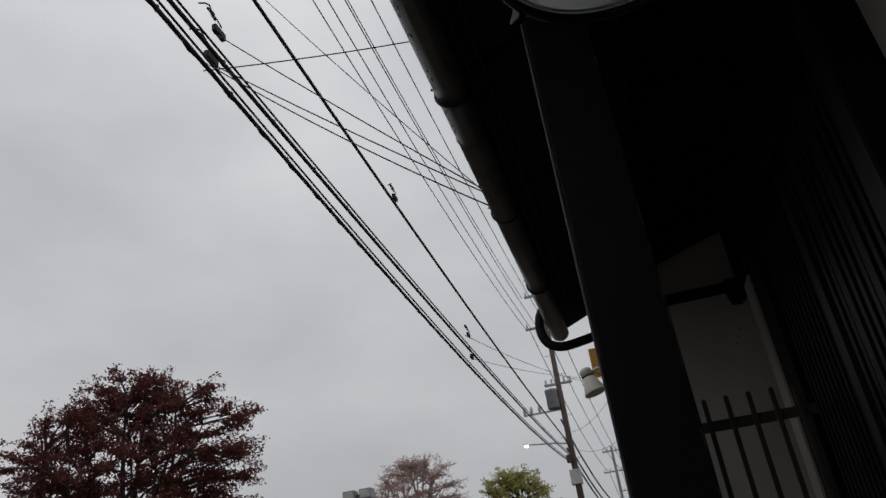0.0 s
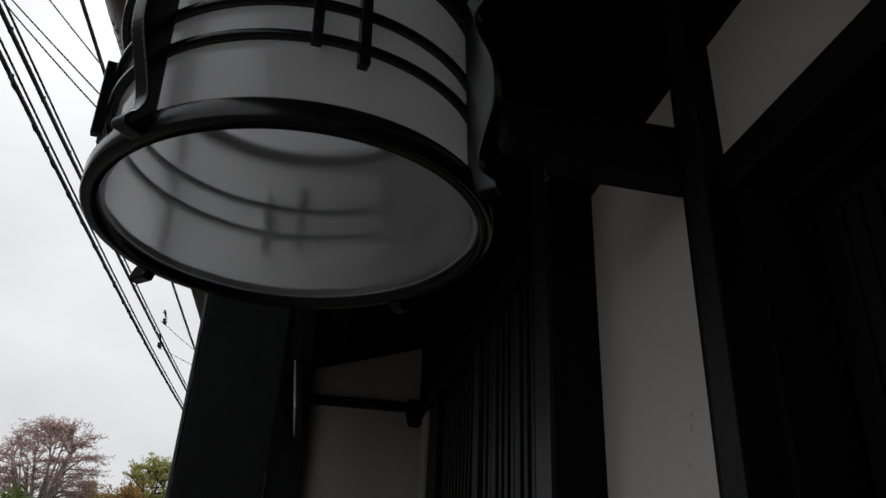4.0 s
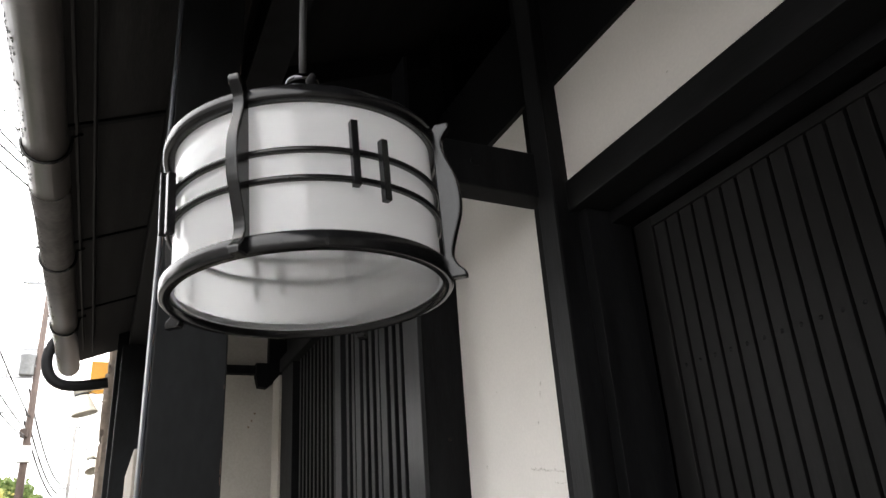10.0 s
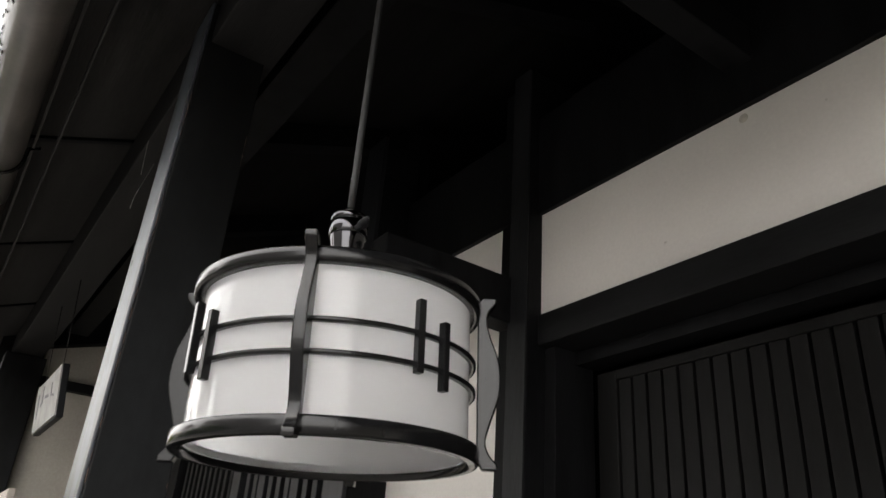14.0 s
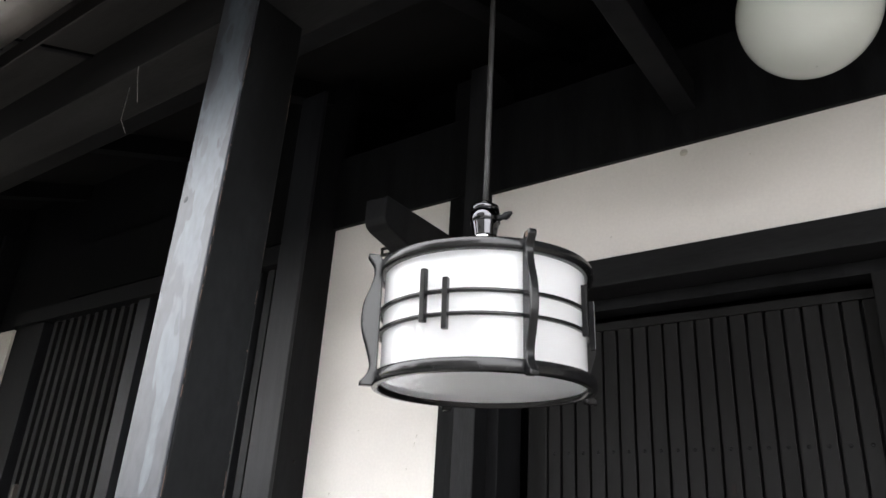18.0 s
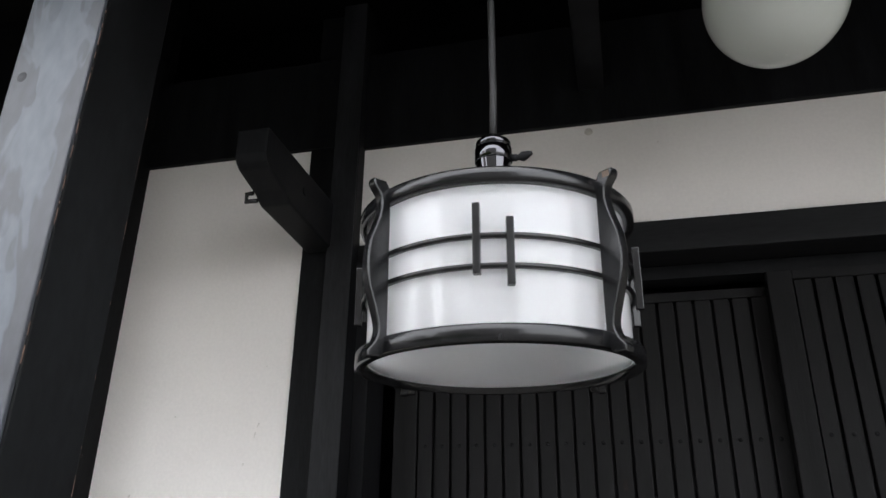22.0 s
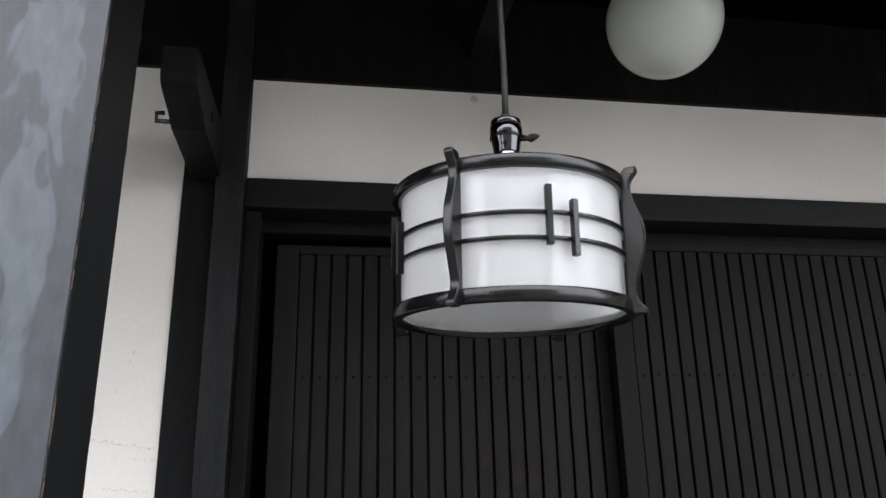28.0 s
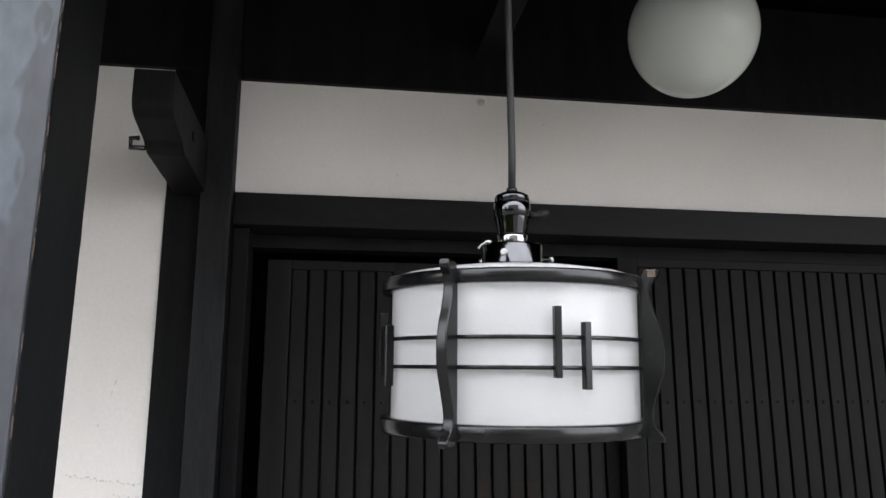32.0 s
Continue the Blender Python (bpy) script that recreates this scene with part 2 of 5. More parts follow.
M_BAYDIM = material("bay_slat_wood", (0.0115, 0.0120, 0.0134), 0.46, spec=0.18, vary=0.35, scale=4, stretch=(8, 8, 0.7), bump=0.2, fine=30, random=0.25)
M_POST = blotched("black_painted_post", (0.0043, 0.0045, 0.0047), (0.0108, 0.0114, 0.0123), (0.0100, 0.0105, 0.0114), 5.0, 9.0, soft=0.13, rough=0.55, spec=0.11)
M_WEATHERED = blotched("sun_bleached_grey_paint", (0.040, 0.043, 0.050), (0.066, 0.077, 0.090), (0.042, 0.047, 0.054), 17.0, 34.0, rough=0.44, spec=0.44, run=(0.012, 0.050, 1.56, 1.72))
M_RAWEDGE = material("bare_worn_wood", (0.125, 0.080, 0.060), 0.8, vary=0.5, scale=20, bump=0.2)
M_RUBBED = material("rubbed_brown_wood", (0.10, 0.066, 0.047), 0.7, vary=0.5, scale=60, bump=0.1)
M_COLUMNFRONT = material("lit_column_front_wood", (0.0150, 0.0155, 0.0168), 0.5, spec=0.14, vary=0.4, scale=4, stretch=(6, 6, 0.8), bump=0.25, fine=40)
M_LINTEL = material("dark_lintel_wood", (0.0098, 0.0100, 0.0108), 0.5, spec=0.14, vary=0.4, scale=4, stretch=(0.8, 6, 6), bump=0.25, fine=40)
M_PLASTER = material("white_plaster", (0.745, 0.716, 0.682), 0.9, vary=0.06, scale=3, bump=0.12, fine=140, spec=0.2)
M_OLDPLASTER = material("aged_plaster", (0.42, 0.395, 0.347), 0.92, vary=0.12, scale=2.5, bump=0.15, fine=90, spec=0.2)
M_LAMPWOOD = material("lamp_black_lacquer_wood", (0.0065, 0.0065, 0.007), 0.21, spec=0.34, vary=0.45, scale=20, stretch=(3, 3, 1), bump=0.015, fine=60)
M_OPAL = opal("opal_glass", 0.68)
M_GLAZE = clear_glaze("clear_inner_glaze")
M_GLOBE = opal("opal_globe_glass", 0.15, (0.80, 0.83, 0.76))
M_CHROME = material("chrome", (0.36, 0.36, 0.37), 0.10, 1.0, vary=0.05, bump=0)
M_NICKEL = material("dark_nickel", (0.075, 0.075, 0.08), 0.08, 1.0, vary=0.1, bump=0)
M_BLACK = material("black_bakelite", (0.01, 0.01, 0.01), 0.22, vary=0.2, bump=0.02)
M_CORD = material("black_cable", (0.011, 0.011, 0.011), 0.6, vary=0.3, bump=0.05)
M_GUTTER = material("brown_metal_gutter", (0.088, 0.079, 0.073), 0.34, 0.0, spec=0.5, vary=0.4, scale=9, bump=0.15)
M_GROUND = material("asphalt", (0.05, 0.05, 0.05), 0.9, vary=0.25, scale=3, bump=0.4, fine=120)
M_PAVE = material("wet_concrete_paving", (0.12, 0.115, 0.108), 0.9, vary=0.2, scale=2, bump=0.3, fine=90)
# darker copy of the soffit colour, with the inner eaves' deeper shade put in
M_CEILING = material("shaded_ceiling_boards", (0.0110, 0.0108, 0.0110), 0.7, spec=0.07, vary=0.4, scale=3, stretch=(0.8, 6, 6), bump=0.3, fine=40)
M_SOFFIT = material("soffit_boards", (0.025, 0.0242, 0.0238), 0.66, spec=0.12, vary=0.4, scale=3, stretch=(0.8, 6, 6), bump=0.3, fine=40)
M_BEAM = material("dark_eave_beam", (0.0150, 0.0147, 0.0148), 0.66, spec=0.1, vary=0.4, scale=3, stretch=(0.8, 6, 6), bump=0.3, fine=40)
M_STRIP = material("greyed_eave_strip", (0.017, 0.0165, 0.016), 0.55, spec=0.15, vary=0.4, scale=5, stretch=(0.8, 6, 6), bump=0.2)
M_HOSE = material("black_ribbed_hose", (0.008, 0.008, 0.009), 0.65, spec=0.2, vary=0.3, scale=12, bump=0.1)
M_SIGN = material("painted_white_board", (0.70, 0.70, 0.68), 0.6, vary=0.06, scale=5, bump=0.05)
M_INK = material("faded_ink", (0.12, 0.12, 0.13), 0.7, vary=0.3, bump=0)
M_BEIGE = material("beige_board", (0.30, 0.27, 0.235), 0.8, vary=0.15, scale=4, bump=0.15)
M_BELL = material("cream_enamel", (0.66, 0.64, 0.56), 0.35, vary=0.12, scale=9, bump=0.05)
M_ORANGE = material("orange_sign_plate", (0.62, 0.30, 0.03), 0.5, vary=0.12, scale=6, bump=0.05)
M_STONE = material("beige_stone_cladding", (0.185, 0.15, 0.12), 0.9, vary=0.35, scale=8, bump=0.5, fine=40, random=0.25)
M_CONCRETE = material("beige_concrete", (0.38, 0.335, 0.28), 0.9, vary=0.1, scale=0.6, bump=0.1, fine=8)
M_PANE = material("dull_window_glass", (0.10, 0.11, 0.12), 0.25, vary=0.2, scale=1, bump=0)
M_POLE = material("brown_painted_pole", (0.085, 0.06, 0.05), 0.7, vary=0.3, scale=2, bump=0.1, fine=20)
M_CONCPOLE = material("grey_concrete_pole", (0.22, 0.21, 0.20), 0.85, vary=0.2, scale=2, bump=0.1, fine=20)
M_STEEL = material("galvanised_steel", (0.30, 0.31, 0.32), 0.5, 0.6, vary=0.2, scale=6, bump=0.05)
M_CABLE = material("overhead_cable", (0.012, 0.012, 0.013), 0.7, vary=0.3, bump=0)
M_BARK = material("tree_bark", (0.032, 0.027, 0.025), 0.9, vary=0.35, scale=3, bump=0.4, fine=14)
M_PALEBARK = material("pale_bark", (0.27, 0.23, 0.215), 0.9, vary=0.3, scale=3, bump=0.3, fine=14)
M_LANTERN = material("lamp_head_grey", (0.50, 0.50, 0.48), 0.5, vary=0.15, scale=3, bump=0.02)
M_YELLOW = material("hazard_yellow", (0.55, 0.38, 0.03), 0.6, vary=0.15, bump=0.02)
M_CARPAINT = material("white_car_paint", (0.70, 0.70, 0.70), 0.25, vary=0.04, bump=0, coat=0.5)
M_TYRE = material("tyre_rubber", (0.02, 0.02, 0.02), 0.85, vary=0.2, bump=0.1)


def foliage(name, a, b, c):
    """Leaves in three mixed colours, each leaf of its own shade, letting some light through."""
    mat = bpy.data.materials.new(name)
    mat.use_nodes = True
    n, l = mat.node_tree.nodes, mat.node_tree.links
    out = n["Material Output"]
    n.remove(n["Principled BSDF"])
    g = n.new("ShaderNodeNewGeometry")
    r = n.new("ShaderNodeValToRGB")
    r.color_ramp.elements[0].color, r.color_ramp.elements[1].color = (*a, 1), (*c, 1)
    r.color_ramp.elements.new(0.5).color = (*b, 1)
    l.new(g.outputs["Random Per Island"], r.inputs["Fac"])
    d, t, m = n.new("ShaderNodeBsdfDiffuse"), n.new("ShaderNodeBsdfTranslucent"), n.new("ShaderNodeMixShader")
    m.inputs["Fac"].default_value = 0.35
    for sh in (d, t):
        l.new(r.outputs["Color"], sh.inputs["Color"])
    l.new(d.outputs[0], m.inputs[1])
    l.new(t.outputs[0], m.inputs[2])
    l.new(m.outputs[0], out.inputs["Surface"])
    return mat


L_RED = foliage("dark_red_leaves", (0.080, 0.028, 0.029), (0.150, 0.052, 0.046), (0.20, 0.095, 0.068))
L_PINK = foliage("fading_pink_leaves", (0.42, 0.29, 0.27), (0.50, 0.30, 0.27), (0.44, 0.36, 0.32))
L_YELLOW = foliage("yellow_green_leaves", (0.35, 0.35, 0.12), (0.44, 0.41, 0.15), (0.27, 0.30, 0.11))
L_ORANGE = foliage("orange_brown_leaves", (0.32, 0.17, 0.07), (0.38, 0.22, 0.09), (0.24, 0.20, 0.08))
L_GREEN = foliage("dark_green_leaves", (0.095, 0.135, 0.050), (0.135, 0.185, 0.070), (0.185, 0.220, 0.085))
L_HEDGE = foliage("hedge_leaves", (0.036, 0.060, 0.018), (0.054, 0.088, 0.026), (0.080, 0.125, 0.042))


LEAN = 0.0454


# ---- building helpers ----
def box(bm, x0, x1, y0, y1, z0, z1, bevel=0.0):
    made = bmesh.ops.create_cube(bm, size=1.0)["verts"]
    bmesh.ops.transform(bm, matrix=Matrix.Translation(((x0 + x1) / 2, (y0 + y1) / 2, (z0 + z1) / 2)) @ Matrix.Diagonal((x1 - x0, y1 - y0, z1 - z0, 1)), verts=made)
    if bevel:
        edges = list({e for v in made for e in v.link_edges})
        bmesh.ops.bevel(bm, geom=edges, offset=bevel, segments=2, affect="EDGES", profile=0.6)
    return bm


def boxed(*a, bevel=0.0):
    return box(bmesh.new(), *a, bevel=bevel)


def lathe(bm, profile, n=64, close=True):
    """Turns (radius, height) pairs round the z axis; close joins the last pair to the first."""
    rings = [[bm.verts.new((r * math.cos(2 * math.pi * k / n), r * math.sin(2 * math.pi * k / n), z)) for k in range(n)] for r, z in profile]
    m = len(rings)
    for i in range(m if close else m - 1):
        a, b = rings[i], rings[(i + 1) % m]
        for k in range(n):
            f = bm.faces.new((a[k], a[(k + 1) % n], b[(k + 1) % n], b[k]))
            f.smooth = True
    return bm


def tube(bm, pts, radius, n=8, caps=True):
    """A round bar along pts; radius may be a number or one for each point."""
    pts = [Vector(p) for p in pts]
    rad = radius if isinstance(radius, (list, tuple)) else [radius] * len(pts)
    rings, side = [], None
    for i, p in enumerate(pts):
        d = (pts[min(i + 1, len(pts) - 1)] - pts[max(i - 1, 0)]).normalized()
        side = (side - d * side.dot(d)).normalized() if side else d.orthogonal().normalized()
        up = d.cross(side)
        rings.append([bm.verts.new(p + rad[i] * (math.cos(2 * math.pi * k / n) * side + math.sin(2 * math.pi * k / n) * up)) for k in range(n)])
    for a, b in zip(rings, rings[1:]):
        for k in range(n):
            bm.faces.new((a[k], a[(k + 1) % n], b[(k + 1) % n], b[k])).smooth = True
    if caps:
        bm.faces.new(list(reversed(rings[0])))
        bm.faces.new(rings[-1])
    return bm


def slab(bm, outline, axis, lo, hi, bevel=0.0):
    """A plate: the outline (pairs) pushed along an axis from lo to hi."""
    def place(p, v):
        return {"x": (v, *p), "y": (p[0], v, p[1]), "z": (*p, v)}[axis]
    a, b = [bm.verts.new(place(p, lo)) for p in outline], [bm.verts.new(place(p, hi)) for p in outline]
    faces = [bm.faces.new(a), bm.faces.new(list(reversed(b)))]
    n = len(outline)
    for k in range(n):
        faces.append(bm.faces.new((a[(k + 1) % n], a[k], b[k], b[(k + 1) % n])))
    bmesh.ops.recalc_face_normals(bm, faces=faces)
    if bevel:
        bmesh.ops.bevel(bm, geom=list({e for f in faces for e in f.edges}), offset=bevel, segments=2, affect="EDGES", profile=0.6)
    return bm


def rounded(pts, steps=4):
    """A smooth curve through pts."""
    out = []
    for i in range(len(pts) - 1):
        a, b, c, d = (Vector((*pts[max(0, min(len(pts) - 1, i + k))], 0)) for k in (-1, 0, 1, 2))
        for j in range(steps):
            u = j / steps
            v = 0.5 * (2 * b + (c - a) * u + (2 * a - 5 * b + 4 * c - d) * u * u + (3 * b - a - 3 * c + d) * u ** 3)
            out.append((v.x, v.y))
    return out + [pts[-1]]


def mesh_of(bm, name, mat):
    me = bpy.data.meshes.new(name)
    bmesh.ops.recalc_face_normals(bm, faces=bm.faces)
    bm.to_mesh(me)
    bm.free()
    me.materials.append(mat)
    return me


def part(name, bm, mat, parent, label="", at=None):
    ob = new(name, bm if isinstance(bm, bpy.types.Mesh) else mesh_of(bm, name, mat))
    ob.parent = parent
    if at:
        ob.location = at
    return tagged(ob, label)


def thing(name, at, label, category, group="", kind=""):
    ob = new(name)
    ob.empty_display_size = 0.1
    ob.location = at
    return tagged(ob, label, category, group, kind)


def single(name, bm, mat, label, category, at=(0, 0, 0), group="", kind=""):
    ob = new(name, mesh_of(bm, name, mat))
    ob.location = at
    return tagged(ob, label, category, group, kind)


def structure(name, bm, mat, label, category):
    return single(name, bm, mat, label, category, kind="structure")


# ---- ground ----
structure("ground", boxed(-400, 400, -400, 400, -0.4, -0.12), M_GROUND, "grey asphalt ground reaching to the distance", "ground")
structure("pavement", boxed(-120, 60, -1.6, 6.0, -0.12, 0.0, bevel=0.0), M_PAVE, "concrete pavement in front of the wooden house", "pavement")

# ---- facade ----
WALL = 0.672
structure("wall_over_door", boxed(-0.409, 2.6, WALL, WALL + 0.05, 2.10, 2.62), M_PLASTER, "white plaster panel above the lattice door", "wall")
structure("wall_beside_door", boxed(-0.99, -0.542, WALL, WALL + 0.05, 0.0, 2.62), M_PLASTER, "white plaster panel beside the door post, with scuffs", "wall")
structure("wall_behind_bay", boxed(-2.5, -0.99, WALL, WALL + 0.05, 0.0, 2.62), M_WOOD, "dark boarded wall behind the lattice bay", "wall")
structure("column_fillet", boxed(-0.5415, -0.469, WALL - 0.006, WALL + 0.05, 0.0, 2.75, bevel=0.002), M_WOOD, "dark board between plaster and column", "trim")
# shade on the column's sides is painted: dark body, lighter slab as lit front
column = structure("column_1", boxed(-0.4685, -0.4095, WALL - 0.038, WALL + 0.1, 0.0, 2.75, bevel=0.003), M_WOOD, "black-stained wooden wall column, side shade put into its dark colour", "column")
part("front_face", boxed(-0.4683, -0.4097, WALL - 0.042, WALL - 0.0382, 0.0, 2.749, bevel=0.0015), M_COLUMNFRONT, column, "column front in a lighter grey, as the lit side")
structure("column_2", boxed(1.36, 1.48, WALL - 0.02, WALL + 0.1, 0.0, 2.10, bevel=0.003), M_WOOD, "black-stained wooden wall column beyond the doors", "column")
structure("wall_right", boxed(1.48, 2.6, WALL, WALL + 0.05, 0.0, 2.05), M_PLASTER, "white plaster wall beyond the doors", "wall")
structure("door_lintel", boxed(-0.409, 2.6, WALL - 0.010, WALL + 0.12, 2.05, 2.117, bevel=0.003), M_LINTEL, "black-stained wooden lintel over the doors", "lintel")
structure("door_head", boxed(-0.385, 1.36, 0.742, 0.80, 2.020, 2.048), M_WOOD, "dark grooved head rail of the sliding doors", "rail")
structure("wall_plate", boxed(-0.409, 2.8, WALL - 0.012, WALL + 0.15, 2.3595, 2.62, bevel=0.002), M_WOOD, "dark beam along the top of the wall", "beam")
structure("wall_plate", boxed(-2.5, -0.469, WALL - 0.014, WALL + 0.15, 2.3740, 2.62, bevel=0.002), M_WOOD, "dark beam along the top of the wall", "beam")
structure("jamb", boxed(-0.409, -0.378, WALL + 0.012, WALL + 0.12, 0.0, 2.05, bevel=0.002), M_WOOD, "dark wooden door jamb", "jamb")
structure("house_back", boxed(-2.6, 2.8, 1.1, 1.2, 0, 3.4), M_WOOD, "dark inside of the house", "wall")
structure("house_side", boxed(2.6, 2.7, -0.1, 1.1, 0, 3.2), M_OLDPLASTER, "plaster end wall of the house", "wall")
structure("threshold", boxed(-0.385, 1.36, 0.69, 0.80, 0.0, 0.018), M_WOOD, "worn wooden door sill", "sill")

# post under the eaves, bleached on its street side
post = thing("eave_post", (-0.5495, -0.0785, 0), "square black-painted wooden post, bleached grey on its street side", "post", kind="structure")
post.rotation_euler = (0, radians(0.35), radians(-1.0))
part("shaft", boxed(-0.0490, 0.0655, -0.0495, 0.0635, 0, 2.585, bevel=0.003), M_POST, post)
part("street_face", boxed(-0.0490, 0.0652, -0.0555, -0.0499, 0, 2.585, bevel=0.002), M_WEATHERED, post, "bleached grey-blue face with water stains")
rng = random.Random(5)
for k in range(64):
    z = 1.15 + 1.2 * rng.random()
    hgt = 0.003 + 0.030 * rng.random() ** 3
    y = (-0.0502, 0.0607)[k % 3 == 0]
    part("worn_chip", boxed(0.0642, 0.0655 + 0.0002 * rng.random(), y, y + 0.0004 + 0.0007 * rng.random() ** 2, z, z + hgt), M_RAWEDGE, post, "chipped edge showing bare wood")
part("knot", lathe(bmesh.new(), [(0.0, 0.0010), (0.004, 0.0012), (0.0075, 0.0)], 14, False), M_BAYSLAT, post, at=(-0.032, -0.0554, 2.070)).rotation_euler.x = radians(90)

# bracket arm on the wall column
arm = thing("bracket_arm", (-0.490, 0.65, 2.119), "black wooden bracket arm with a rounded nose", "bracket", kind="structure")
outline = [(0.0, -0.006), (-0.225, 0.0), (-0.240, 0.006), (-0.255, 0.014), (-0.320, 0.028), (-0.334, 0.036), (-0.340, 0.050), (-0.340, 0.102), (0.0, 0.100)]
part("arm", slab(bmesh.new(), outline, "x", -0.032, 0.030, bevel=0.004), M_WOOD, arm)
hook = part("hook", tube(bmesh.new(), [(-0.030, -0.245, 0.004), (-0.053, -0.245, 0.004), (-0.0535, -0.245, 0.020), (-0.040, -0.245, 0.021)], 0.0046, 8), M_BLACK, arm, "small black iron hook")
part("peg", tube(bmesh.new(), [(0.028, -0.17, 0.055), (0.033, -0.17, 0.055)], 0.010, 12), M_WOOD, arm)

# scuffs and stains on the plaster
M_SCUFF = material("plaster_scuff", (0.56, 0.53, 0.49), 0.9, vary=0.3, scale=30, bump=0)


def scuff(x, z, w, hgt, lean=0.0):
    o = single("scuff", boxed(-w / 2, w / 2, -0.0006, 0.0006, -hgt / 2, hgt / 2), M_SCUFF, "small grey scuff on the white plaster", "scuff", (x, WALL - 0.0004, z), "scuffs on the plaster")
    o.rotation_euler.y = lean


rng = random.Random(11)
for k in range(24):
    scuff(-0.678 + 0.0054 * k + 0.004 * rng.random(), 1.570 - 0.0008 * k + 0.004 * rng.random(), 0.0015 + 0.003 * rng.random(), 0.0012 + 0.003 * rng.random() ** 2, rng.random())
for k in range(9):
    scuff(-0.592 + 0.0052 * k + 0.003 * rng.random(), 1.534 - 0.0006 * k + 0.003 * rng.random(), 0.0012 + 0.002 * rng.random(), 0.001 + 0.0015 * rng.random(), rng.random())
for k in range(12):
    scuff(-0.635 + 0.0078 * k + 0.004 * rng.random(), 1.478 - 0.0005 * k + 0.005 * rng.random(), 0.002 + 0.005 * rng.random(), 0.0008 + 0.001 * rng.random(), 0.2 * rng.random())
for x, z, w, hgt, a in ((-0.606, 1.738, 0.0022, 0.009, 0.5), (-0.611, 1.718, 0.0012, 0.012, 0.2), (-0.80, 1.76, 0.003, 0.003, 0), (-0.88, 1.60, 0.003, 0.008, 0.2), (-0.63, 1.66, 0.002, 0.006, 0), (-0.71, 1.50, 0.003, 0.006, 0.2), (-0.60, 1.86, 0.002, 0.002, 0), (0.24, 2.30, 0.003, 0.003, 0), (-0.08, 2.17, 0.004, 0.003, 0)):
    scuff(x, z, w, hgt, a)
stain = single("stain", lathe(bmesh.new(), [(0.0, 0.001), (0.006, 0.001), (0.009, 0.0)], 14, False), material("plaster_stain", (0.52, 0.49, 0.43), 0.9, vary=0.15, scale=40, bump=0), "small round brown stain on the plaster", "stain", (0.10, WALL - 0.0003, 2.343))
stain.rotation_euler.x = radians(90)


# ---- doors ----
def lattice_door(x0, pitch, n, y, top, stile, wood, label):
    d = thing("lattice_door", (x0, y, 0.018), label, "door", "sliding doors")
    w = n * pitch + 2 * stile
    for a in (0.0, w - stile):
        part("stile", boxed(a, a + stile, 0, 0.03, 0.002, top, bevel=0.002), wood, d)
    part("top_rail", boxed(stile, w - stile, 0.0, 0.03, top - 0.02, top, bevel=0.002), wood, d)
    part("bottom_rail", boxed(stile, w - stile, 0.0, 0.03, 0.002, 0.08, bevel=0.002), wood, d)
    part("back_board", boxed(stile, w - stile, 0.022, 0.03, 0.08, top - 0.02), M_WOOD, d)
    me = mesh_of(boxed(-pitch / 2 + 0.0031, pitch / 2 - 0.0031, 0.004, 0.018, 0.08, top - 0.02, bevel=0.0015), "slat", wood)
    nail = mesh_of(lathe(bmesh.new(), [(0.0, 0.0026), (0.0025, 0.0021), (0.0042, 0.0)], 10, False), "nail", M_WOOD)
    for k in range(n):
        x = stile + (k + 0.5) * pitch
        part("slat", me, None, d, at=(x, 0, 0))
        for z in (1.685, 1.40):
            part("nail", nail, None, d, "domed iron nail head", at=(x, 0.0042, z)).rotation_euler.x = radians(90)
    return d


lattice_door(-0.346, 0.0360, 21, 0.755, 1.978, 0.050, M_SLAT, "dark wooden sliding door with close vertical slats")
lattice_door(0.417, 0.0369, 23, 0.712, 1.995, 0.046, M_SLATDARK, "dark wooden sliding door overlapping the other leaf")

M_RUST = material("worn_red_brown_wood", (0.0115, 0.0078, 0.0072), 0.6, spec=0.15, vary=0.5, scale=30, stretch=(1, 1, 0.4), bump=0.2)
for x, z, w, hgt in ((0.190, 1.500, 0.026, 0.06), (0.226, 1.495, 0.027, 0.075), (0.118, 1.53, 0.024, 0.05), (0.154, 1.46, 0.020, 0.03), (0.118, 1.62, 0.008, 0.02)):
    single("worn_patch", boxed(-w / 2, w / 2, -0.0006, 0.0004, -hgt / 2, hgt / 2), M_RUST, "reddish patch where the door's stain has worn", "stain", (x, 0.7587, z), "worn patches on the door")

# ---- lattice bay beside the door ----
bay = thing("lattice_bay", (0, 0, 0), "black wooden lattice bay window projecting from the wall", "window", kind="structure")
part("side", boxed(-1.010, -0.976, 0.5382, 0.6495, 0.5, 2.72, bevel=0.002), M_WOOD, bay)
part("end_stile", boxed(-1.078, -0.974, 0.526, 0.538, 0.5, 2.85, bevel=0.002), M_BAYSLAT, bay, "greyed end stile")
part("middle_stile", boxed(-1.812, -1.742, 0.548, 0.585, 0.5, 2.272, bevel=0.002), M_BAYSLAT, bay)
# the unlit far stile has its shade put in as darker wood
part("far_stile", boxed(-2.664, -2.44, 0.540, 0.585, 0.5, 2.272, bevel=0.002), M_WOOD, bay)
part("top_rail", boxed(-2.664, -1.0785, 0.528, 0.655, 2.273, 2.335, bevel=0.002), M_WOOD, bay)
part("sill", boxed(-2.664, -0.965, 0.49, 0.655, 0.44, 0.499, bevel=0.003), M_WOOD, bay)
